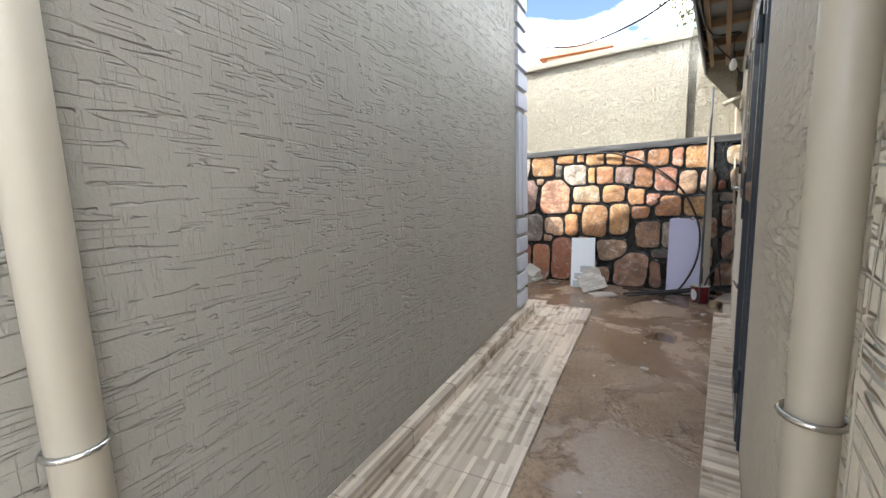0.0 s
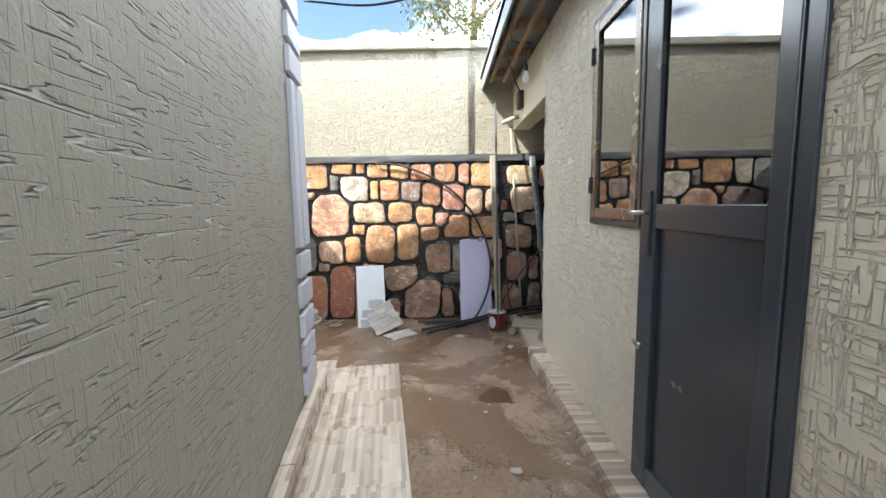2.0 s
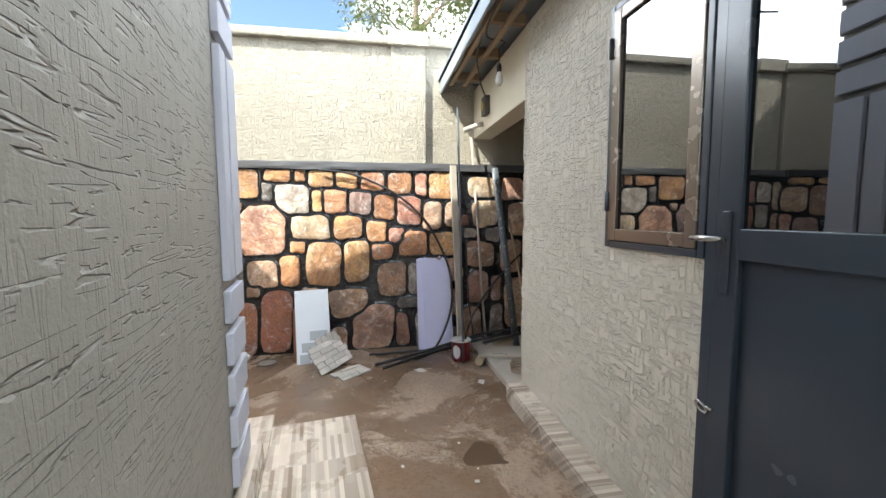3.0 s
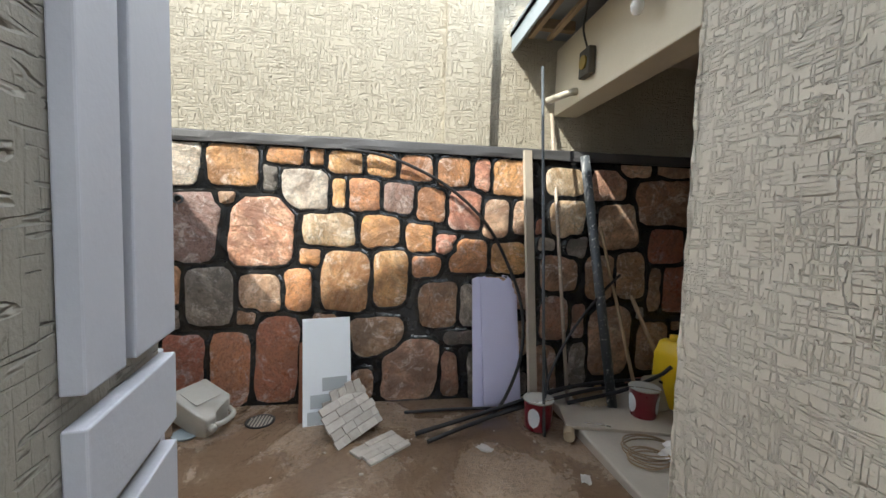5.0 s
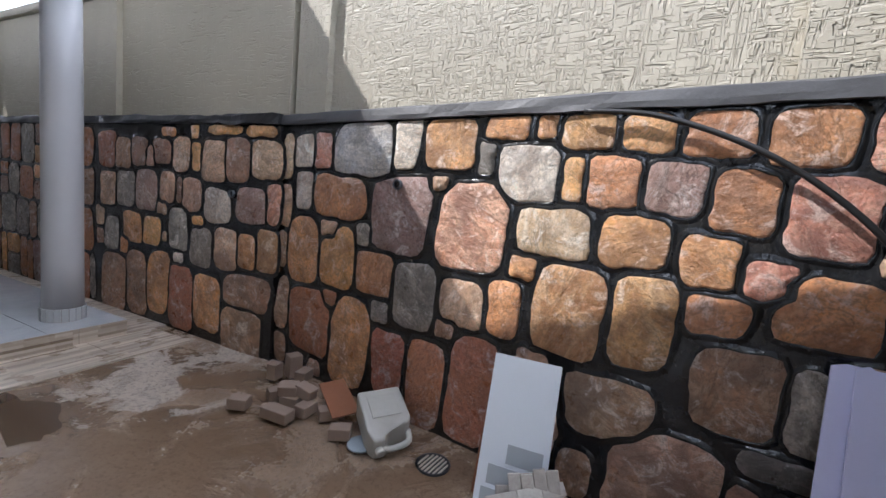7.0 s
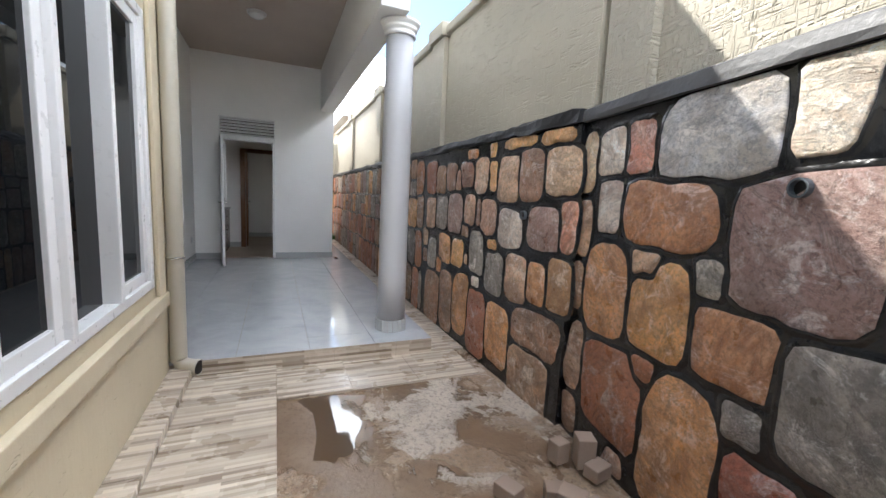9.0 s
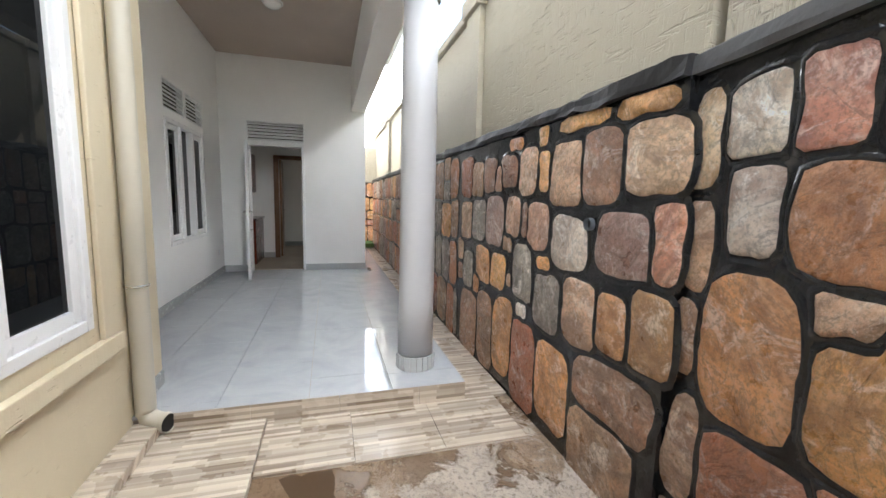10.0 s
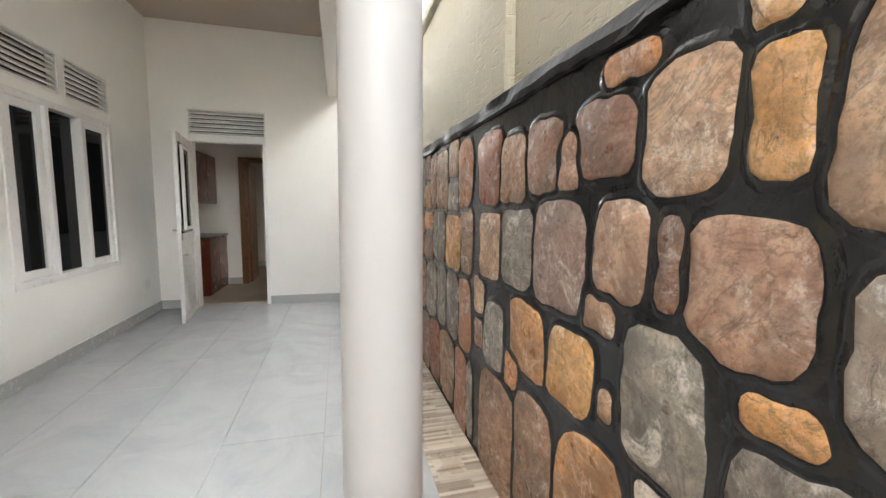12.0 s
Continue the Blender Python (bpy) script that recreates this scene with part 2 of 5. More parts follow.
def gloss_tile():
    n = Nodes("polished_white_tile", 0.07)
    v = n.noise(2.0, 6, None, 0.6, 1.5)
    n.color(n.mix(n.ramp(v, 0.4, 0.7), (0.45, 0.465, 0.485), (0.38, 0.40, 0.425)))
    n.rough(n.ramp(n.noise(3, 4), 0.3, 0.8, (0.03, 0.03, 0.03), (0.07, 0.07, 0.07)))
    n.bsdf.inputs["IOR"].default_value = 1.75
    return n.m


def mortar_mat():
    n = Nodes("black_mortar_paint", 0.4)
    n.color(n.mix(n.ramp(n.noise(9, 5), 0.4, 0.75), (0.006, 0.0065, 0.0075), (0.021, 0.022, 0.024)))
    n.rough(n.ramp(n.noise(20, 4), 0.35, 0.7, (0.08, 0.08, 0.08), (0.30, 0.30, 0.30)))
    n.bump(n.noise(7, 5), 0.4, 0.02)
    n.bump(n.noise(38, 3), 0.3, 0.005)
    return n.m


GLOSSTILE, BLACK = gloss_tile(), mortar_mat()
# wall A's capping: black lifted to grey, sunlight and dust both in the colour
CAPPING = paint("dusty_sunlit_capping", (0.085, 0.085, 0.088), 0.5, 0.35, 40, 0.6)
BLACKCAP = paint("black_capping_paint", (0.02, 0.02, 0.022), 0.5, 0.35, 40, 0.6)
GROUND = wet_ground("wet_screed")
STRIP = strip_tile("wood_strip_tile")
STRIP_X = strip_tile("wood_strip_tile_across", 1)
GROUT = paint("grey_grout", (0.36, 0.31, 0.26), 0.8, 0.15, 80, 0.2)
SKIRT = paint("grey_skirting_tile", (0.46, 0.47, 0.47), 0.25, 0.06, 60, 0.05)
TIN = paint("roof_sheet", (0.30, 0.33, 0.36), 0.4, 0.15, 40, 0.05, metal=0.3)
FASCIA = paint("blue_grey_metal_fascia", (0.36, 0.42, 0.45), 0.4, 0.2, 30, 0.1)
TIMBER = paint("raw_timber", (0.36, 0.26, 0.16), 0.75, 0.3, 50, 0.3)
CONCRETE = paint("rough_concrete", (0.48, 0.43, 0.36), 0.8, 0.25, 50, 0.4)


# ---- building blocks ----
def box(bm, x0, x1, y0, y1, z0, z1, bevel=0.0):
    vs = [bm.verts.new((x, y, z)) for z in (z0, z1) for y in (y0, y1) for x in (x0, x1)]
    quads = ((0, 2, 3, 1), (4, 5, 7, 6), (0, 1, 5, 4), (2, 6, 7, 3), (0, 4, 6, 2), (1, 3, 7, 5))
    fs = [bm.faces.new([vs[i] for i in q]) for q in quads]
    if bevel:
        es = list({e for f in fs for e in f.edges})
        bmesh.ops.bevel(bm, geom=es, offset=bevel, segments=2, affect="EDGES", profile=0.5)
    return bm


def boxes(*dims, bevel=0.0):
    bm = bmesh.new()
    for d in dims:
        box(bm, *d, bevel=bevel)
    return bm


def tube(bm, path, r, sides=10, caps=True, taper=None):
    """A round bar along a path of points."""
    path = [Vector(p) for p in path]
    rings = []
    up = Vector((0, 0, 1))
    for i, p in enumerate(path):
        d = (path[min(i + 1, len(path) - 1)] - path[max(i - 1, 0)]).normalized()
        side = d.cross(up if abs(d.dot(up)) < 0.95 else Vector((1, 0, 0))).normalized()
        top = side.cross(d)
        k = r if taper is None else r + (taper - r) * i / (len(path) - 1)
        rings.append([bm.verts.new(p + k * (math.cos(a) * side + math.sin(a) * top)) for a in [2 * math.pi * j / sides for j in range(sides)]])
    for a, b in zip(rings, rings[1:]):
        for j in range(sides):
            f = bm.faces.new((a[j], a[(j + 1) % sides], b[(j + 1) % sides], b[j]))
            f.smooth = True
    if caps:
        bm.faces.new(rings[0][::-1])
        bm.faces.new(rings[-1])
    return bm


def lathe(bm, profile, sides=32, centre=(0, 0, 0), smooth=True):
    """A turned shape from (radius, height) pairs."""
    c = Vector(centre)
    rings = [[bm.verts.new(c + Vector((r * math.cos(a), r * math.sin(a), h))) for a in [2 * math.pi * j / sides for j in range(sides)]] for r, h in profile]
    for a, b in zip(rings, rings[1:]):
        for j in range(sides):
            f = bm.faces.new((a[j], a[(j + 1) % sides], b[(j + 1) % sides], b[j]))
            f.smooth = smooth
    bm.faces.new(rings[0][::-1])
    bm.faces.new(rings[-1])
    return bm


def mesh(name, bm, material):
    bmesh.ops.recalc_face_normals(bm, faces=bm.faces)
    me = bpy.data.meshes.new(name)
    bm.to_mesh(me)
    bm.free()
    me.materials.append(material)
    return me


def part(name, bm, material, parent, label="", m=None):
    ob = new(name, mesh(name, bm, material))
    ob.parent = parent
    if m is not None:
        ob.matrix_basis = m
    return tagged(ob, label)


def struct(name, bm, material, label="", m=None):
    ob = new(name, mesh(name, bm, material))
    if m is not None:
        ob.matrix_basis = m
    return tagged(ob, label, kind="structure")


def thing(name, label, category, m=None, group=""):
    ob = new(name)
    ob.empty_display_size = 0.1
    if m is not None:
        ob.matrix_basis = m
    return tagged(ob, label, category, group)


def bent(pts, n=8):
    """A smooth path through the points given."""
    pts = [Vector(p) for p in pts]
    ext = [2 * pts[0] - pts[1], *pts, 2 * pts[-1] - pts[-2]]
    out = []
    for i in range(1, len(ext) - 2):
        a, b, c, d = ext[i - 1:i + 3]
        for k in range(n):
            u = k / n
            out.append(0.5 * (2 * b + (c - a) * u + (2 * a - 5 * b + 4 * c - d) * u * u + (3 * b - a - 3 * c + d) * u ** 3))
    return out + [pts[-1]]


# the annex and the stone wall before it stand askew to the house: their own axes
AX = pose(0.80, 4.55, 0, 0, 0, -8.45)


def smooth01(v, a, b):
    k = min(1, max(0, (v - a) / (b - a)))
    return k * k * (3 - 2 * k)


def ground_z(x, y):
    return 0.085 - 0.075 * smooth01(y, 2.8, 5.4) - 0.03 * smooth01(-x, 1.2, 3.6)


# ---- setting: ground ----
def build_ground():
    bm = bmesh.new()
    xs = [-400, -60, -20] + [-15 + 0.3 * i for i in range(71)] + [12, 60, 400]
    ys = [-400, -60, -12] + [-5 + 0.3 * i for i in range(41)] + [12, 60, 400]
    grid = [[bm.verts.new((x, y, (ground_z(x, y) - 0.006 * noise.noise((x * 1.3, y * 1.3, 0))))) for x in xs] for y in ys]
    for r0, r1 in zip(grid, grid[1:]):
        for i in range(len(xs) - 1):
            f = bm.faces.new((r0[i], r0[i + 1], r1[i + 1], r1[i]))
            f.smooth = True
    return struct("ground", bm, GROUND, "wet muddy cement ground with pale dry patches")


build_ground()

# ---- setting: the house ----
HX, HY = -1.10, 4.11          # the house's outer corner
VX0, VX1 = -9.3, -4.42         # veranda, end wall to front edge
VY0, VY1 = 3.50, 6.20
FLOOR, CEIL_Z = 0.13, 3.77
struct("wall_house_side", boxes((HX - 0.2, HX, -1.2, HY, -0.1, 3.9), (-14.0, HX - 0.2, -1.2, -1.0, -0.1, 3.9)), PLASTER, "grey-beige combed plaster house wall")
W1 = (-4.05, -2.42, 0.78, 2.46)
struct("wall_house_front", boxes((-4.83, W1[0], HY - 0.2, HY, -0.1, 3.9), (W1[1], HX - 0.2, HY - 0.2, HY, -0.1, 3.9), (W1[0], W1[1], HY - 0.2, HY, -0.1, W1[2]), (W1[0], W1[1], HY - 0.2, HY, W1[3], 3.9)), SMOOTH, "beige painted house wall with fine comb strokes")
struct("wall_veranda_return", boxes((-4.83, -4.63, VY0 - 0.2, HY - 0.2, -0.1, 3.9)), SMOOTH, "beige painted end of the house front")
W2 = (-8.37, -6.94, 0.845, 2.74)
struct("wall_veranda_back", boxes((VX0 - 0.2, W2[0], VY0 - 0.2, VY0, -0.1, 3.9), (W2[1], -4.83, VY0 - 0.2, VY0, -0.1, 3.9), (W2[0], W2[1], VY0 - 0.2, VY0, -0.1, W2[2]), (W2[0], W2[1], VY0 - 0.2, VY0, W2[3], 3.9)), WHITE, "smooth white painted veranda wall")
D1 = (3.91, 4.835, 2.31, 2.72)
struct("wall_veranda_end", boxes((VX0 - 0.2, VX0, VY0, D1[0], -0.1, 3.9), (VX0 - 0.2, VX0, D1[1], 5.9, -0.1, 3.9), (VX0 - 0.2, VX0, D1[0], D1[1], D1[3], 3.9)), WHITE, "smooth white painted wall with a doorway")
struct("ceiling", boxes((VX0, VX1, VY0, 5.65, CEIL_Z, CEIL_Z + 0.05)), CEIL, "plain brownish-beige veranda ceiling")
struct("beam", boxes((VX0 - 0.2, VX1 - 0.05, 5.65, 5.9, 3.0, 3.95), bevel=0.008), WHITE, "white painted veranda beam")
struct("roof_house", boxes((-14.0, -0.5, -1.8, 5.0, 3.9, 4.02)), TIN, "grey metal sheet roof")
struct("roof_veranda", boxes((VX0 - 0.4, -3.9, 5.0, 6.38, 4.0, 4.12), (-9.0, -3.9, 4.6, 5.0, 4.02, 4.12)), TIN, "grey metal sheet veranda roof")
# rooms behind the doorway and the windows
# two unseen openings are added in the passage-side wall to brighten these rooms
struct("wall_inner", boxes((-13.4, -13.2, 0.4, 6.1, -0.1, 3.3), (-13.2, -12.6, 5.7, 5.9, -0.1, 3.9), (-11.4, -10.7, 5.7, 5.9, -0.1, 3.9), (-9.7, -9.5, 5.7, 5.9, -0.1, 3.9), (-12.6, -11.4, 5.7, 5.9, -0.1, 1.0), (-12.6, -11.4, 5.7, 5.9, 2.3, 3.9), (-10.7, -9.7, 5.7, 5.9, -0.1, 1.0), (-10.7, -9.7, 5.7, 5.9, 2.3, 3.9), (-13.2, -1.3, 0.2, 0.4, -0.1, 3.9), (-11.1, -11.0, 2.6, 4.12, 0, 3.3), (-11.1, -11.0, 5.0, 5.9, 0, 3.3), (-11.1, -11.0, 4.12, 5.0, 2.32, 3.3), (-9.5, -9.4, 0.4, 3.27, 0, 3.3)), WHITE, "white painted inner wall")
struct("ceiling_inner", boxes((-13.2, -9.5, 0.4, 5.9, 3.3, 3.35), (-9.4, -1.3, 0.4, 3.27, 3.3, 3.35)), WHITE, "white inner ceiling")

# ---- setting: the annex (own axes: x across the corridor, y along it) ----
DY0, DYS, DY1 = -2.46, -1.66, -1.07     # door's hinge side, door's lock side, end of the side light
SILL, DTOP = 0.17, 2.42
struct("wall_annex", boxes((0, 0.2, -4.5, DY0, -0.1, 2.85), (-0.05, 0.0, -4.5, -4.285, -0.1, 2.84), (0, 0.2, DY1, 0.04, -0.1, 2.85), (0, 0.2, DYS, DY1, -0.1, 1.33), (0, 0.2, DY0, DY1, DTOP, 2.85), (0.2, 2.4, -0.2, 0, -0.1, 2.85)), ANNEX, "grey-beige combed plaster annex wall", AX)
struct("wall_annex_back", boxes((2.4, 2.6, -4.5, 1.45, -0.1, 2.85), (0.2, 2.4, -4.5, -4.3, -0.1, 2.85)), BEAM, "plain beige annex wall", AX)
struct("beam", boxes((0.0, 0.2, 0.043, 1.6, 2.32, 2.85), bevel=0.008), BEAM, "beige plastered beam over the open bay", AX)
struct("ceiling_annex", boxes((0.2, 2.4, -4.5, 1.6, 2.80, 2.85)), CEIL, "board ceiling of the annex", AX)
struct("roof_annex", boxes((-0.40, 2.7, -4.7, 1.85, 2.93, 2.97)), TIN, "grey metal sheet annex roof", AX)
struct("floor_bay", boxes((-0.06, 2.4, 0.02, 1.45, -0.1, 0.075), bevel=0.012), CONCRETE, "rough concrete floor of the open bay", AX)
# unseen walls added to the south and east; the east one bounces sun back
struct("wall_yard_unseen", boxes((-14.5, 9.2, -9.2, -9.0, -0.1, 2.6), (9.0, 9.2, -9.0, 9.0, -0.1, 2.6)), YARD_SOFT, "plain plastered wall added out of view to close the yard and bounce light")

# worn, uneven plaster edge where the annex wall ends
bead = bmesh.new()
rows = []
for i in range(58):
    z = -0.05 + 2.36 * i / 57
    rows.append([bead.verts.new((0.010 + r_ * math.cos(a), 0.032 + r_ * math.sin(a), z)) for a, r_ in [(2 * math.pi * k / 10, 0.017 + 0.010 * noise.noise((k * 0.9, z * 9, 3.0)) + 0.005 * noise.noise((k * 2.0, z * 31, 8.0))) for k in range(10)]])
for a, b in zip(rows, rows[1:]):
    for k in range(10):
        bead.faces.new((a[k], a[(k + 1) % 10], b[(k + 1) % 10], b[k])).smooth = True
struct("trim", bead, ANNEX, "rough chipped plaster edge of the annex wall", AX)

# ---- setting: yard walls ----
CAP0, CAP1, TOP = 1.94, 2.02, 3.27
ALEFT = -4.06
stone_wall_a = struct("wall_stone_a", boxes((ALEFT, 2.6, 1.459, 1.85, -0.15, CAP0)), BLACK, "field stones set in black painted mortar", AX)
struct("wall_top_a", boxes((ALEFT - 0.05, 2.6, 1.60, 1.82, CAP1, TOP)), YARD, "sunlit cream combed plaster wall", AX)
BY = 6.56
stone_wall_b = struct("wall_stone_b", boxes((-14.2, -2.98, BY - 0.011, BY + 0.4, -0.15, CAP0)), BLACK, "field stones set in black painted mortar")
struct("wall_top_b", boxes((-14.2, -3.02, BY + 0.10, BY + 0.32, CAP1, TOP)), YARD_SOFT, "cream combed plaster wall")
stone_wall_c = struct("wall_stone_c", boxes((-14.5, -14.2, 5.0, 7.0, -0.15, CAP0)), BLACK, "field stones set in black painted mortar")
struct("wall_top_c", boxes((-14.5, -14.28, 5.0, 7.0, CAP0, 3.0)), YARD, "cream plaster wall")
struct("coping_a", boxes((ALEFT - 0.1, 2.6, 1.54, 1.88, TOP, TOP + 0.09), bevel=0.015), YARD, "cream wall coping", AX)
struct("coping_b", boxes((-14.2, -2.95, BY + 0.04, BY + 0.38, TOP, TOP + 0.09), bevel=0.015), YARD, "cream wall coping")


def rough_bar(x0, x1, y0, y1, z0, z1, seed, rough=0.012, step=0.07):
    """A hand-trowelled bar along x with uneven edges."""
    bm = bmesh.new()
    n = int((x1 - x0) / step)
    ring = ((y1, z0), (y0, z0), (y0, z0 + 0.35 * (z1 - z0)), (y0 + 0.006, z1 - 0.01), (y0 + 0.02, z1), (y1, z1))
    rows = []
    for i in range(n + 1):
        x = x0 + (x1 - x0) * i / n
        row = []
        for k, (y, z) in enumerate(ring):
            j = 0 if k in (0, 5) else 1
            row.append(bm.verts.new((x, y + j * rough * noise.noise((x * 4, k * 0.7, seed)), z + j * rough * (noise.noise((x * 3, k * 0.9, seed + 7)) + 0.5 * noise.noise((x * 11, k, seed + 3))))))
        rows.append(row)
    for a, b in zip(rows, rows[1:]):
        for k in range(6):
            bm.faces.new((a[k], a[(k + 1) % 6], b[(k + 1) % 6], b[k]))
    bm.faces.new(rows[0])
    bm.faces.new(rows[-1][::-1])
    return bm


struct("wall_cap_a", rough_bar(ALEFT - 0.01, 2.6, 1.43, 1.84, CAP0, CAP1, 2.0, 0.008), CAPPING, "dusty black painted capping, greyed in colour for its sunlight", AX)
struct("wall_cap_b", rough_bar(-14.2, -2.99, BY - 0.035, BY + 0.36, CAP0, CAP1, 5.0, 0.024), BLACKCAP, "black painted uneven capping")


def pilaster(x, y, m=None, w=0.36, d=0.06, material=YARD):
    bm = boxes((x - w / 2, x + w / 2, y - d, y - 0.003, CAP1, TOP - 0.02))
    box(bm, x - w / 2 - 0.03, x + w / 2 + 0.03, y - d - 0.05, y + 0.3, TOP - 0.02, TOP + 0.13, bevel=0.01)
    struct("pilaster", bm, material, "cream plaster pilaster on the yard wall", m)


pilaster(-0.735, 1.60, AX)
pilaster(-3.85, 1.60, AX)
for px in (-5.58, -8.52, -11.4):
    pilaster(px, BY + 0.10, material=YARD_SOFT)

# ---- floors ----
struct("floor_veranda", boxes((-14.2, VX1 + 0.04, VY0 - 0.1, VY1 - 0.012, -0.1, FLOOR - 0.008), (-13.2, -9.5, 2.6, 5.9, 0.05, FLOOR)), GROUT, "raised veranda floor")
# raised plinth along the annex
struct("plinth", boxes((-0.13, 0.0, -4.5, 0.0, -0.05, 0.165), bevel=0.006), GROUT, "tiled plinth along the annex wall", AX)

# ---- materials of the things ----
DARKMETAL = paint("dark_blue_grey_enamel", (0.038, 0.052, 0.072), 0.24, 0.08, 12, 0.0)
BLACKRUB = paint("black_rubber", (0.012, 0.012, 0.013), 0.5, 0.2, 60, 0.1)
CHROME = paint("brushed_steel", (0.62, 0.62, 0.60), 0.25, 0.1, 60, 0.03, metal=1.0)
PVC = paint("cream_pipe_paint", (0.54, 0.50, 0.41), 0.38, 0.1, 30, 0.05)
FRAMEWHITE = paint("white_window_enamel", (0.80, 0.80, 0.80), 0.3, 0.05, 60, 0.05)
BULB = paint("frosted_bulb", (0.85, 0.85, 0.83), 0.2, 0.03, 60, 0.0)
POLY = paint("lilac_white_foam_board", (0.70, 0.70, 0.93), 0.5, 0.04, 90, 0.08)
BOARD = paint("white_sample_board", (0.72, 0.76, 0.80), 0.4, 0.04, 60, 0.05)
PATCH = paint("grey_print", (0.38, 0.41, 0.43), 0.4, 0.06, 60, 0.0)
RUST = paint("rusty_steel", (0.26, 0.10, 0.045), 0.7, 0.35, 40, 0.3)
BRICK = paint("dusty_fired_brick", (0.30, 0.22, 0.17), 0.85, 0.3, 40, 0.5)
YELLOW = paint("yellow_plastic", (0.88, 0.60, 0.02), 0.35, 0.12, 30, 0.05)
GREYPLASTIC = paint("dirty_pale_plastic", (0.50, 0.49, 0.44), 0.55, 0.25, 30, 0.15)
MAROON = paint("maroon_paint_tin", (0.20, 0.012, 0.025), 0.3, 0.15, 40, 0.05)
STRAW = paint("straw", (0.45, 0.36, 0.24), 0.85, 0.25, 90, 0.4)
PALEWOOD = paint("weathered_pale_wood", (0.52, 0.46, 0.37), 0.7, 0.25, 50, 0.3)
REDWOOD = paint("red_brown_cabinet", (0.14, 0.03, 0.015), 0.25, 0.2, 20, 0.05)
DOORWOOD = paint("varnished_door_wood", (0.16, 0.07, 0.025), 0.3, 0.25, 25, 0.1)
STEELBLUE = paint("spattered_dark_pole", (0.10, 0.115, 0.13), 0.5, 0.4, 40, 0.2)
PAPER = paint("paper_scrap", (0.75, 0.73, 0.70), 0.8, 0.1, 60, 0.1)
VENTSHADE = paint("vent_gap_shade", (0.075, 0.062, 0.05), 0.8, 0.2, 60, 0.1)
GRIT = paint("pale_grit", (0.55, 0.48, 0.40), 0.8, 0.3, 60, 0.2)


def dark_glass(name, ior):
    n = Nodes(name, 0.015)
    n.color((0.006, 0.007, 0.008))
    n.bsdf.inputs["IOR"].default_value = ior
    n.bump(n.noise(1.5, 2), 0.02, 0.01)
    return n.m


MIRRORGLASS = dark_glass("reflective_coated_glass", 2.2)
GLASS = dark_glass("tinted_window_glass", 1.22)


def marble_tile_mat():
    n = Nodes("split_stone_face", 0.6)
    tone = n.mix(n.random(), (0.58, 0.55, 0.49), (0.40, 0.37, 0.33))
    n.color(n.mix(n.math("MULTIPLY", n.ramp(n.noise(16, 7, None, 0.7, 0.5), 0.4, 0.65), 0.6), tone, (0.34, 0.29, 0.25)))
    n.bump(n.noise(14, 5, None, 0.6, 0.4), 0.5, 0.01)
    n.bump(n.noise(60, 4), 0.3, 0.003)
    return n.m


STONEFACE = marble_tile_mat()


def leaf_mat():
    n = Nodes("tree_leaf", 0.5)
    n.color(n.mix(n.node("ShaderNodeNewGeometry").outputs["Random Per Island"], (0.06, 0.10, 0.025), (0.16, 0.20, 0.06)))
    n.bsdf.inputs["Transmission Weight"].default_value = 0.0
    return n.m


def spattered(name, c, fleck):
    """Dark metal flecked and smeared with pale paint."""
    n = Nodes(name, 0.5)
    smear = n.ramp(n.noise(9, 6, n.scaled(1, 1, 0.3), 0.7), 0.58, 0.66)
    dots = n.ramp(n.noise(42, 3), 0.62, 0.67)
    n.color(n.mix(n.math("MAXIMUM", n.math("MULTIPLY", smear, 0.7), dots), n.mix(n.noise(12, 4), c, tuple(x * 1.6 for x in c)), fleck))
    n.bump(n.noise(50, 4), 0.3, 0.004)
    return n.m


SPATTER = spattered("spattered_pipe_paint", (0.055, 0.065, 0.075), (0.55, 0.55, 0.53))
SPATTERWOOD = spattered("spattered_pale_rod", (0.30, 0.25, 0.20), (0.62, 0.60, 0.56))
LEAF = leaf_mat()
BARK = paint("bark", (0.16, 0.12, 0.08), 0.9, 0.3, 30, 0.5)
GRASS = paint("grass", (0.07, 0.12, 0.03), 0.8, 0.3, 60, 0.2)
REDROOF = paint("orange_roof_tile", (0.40, 0.15, 0.07), 0.8, 0.25, 20, 0.4)


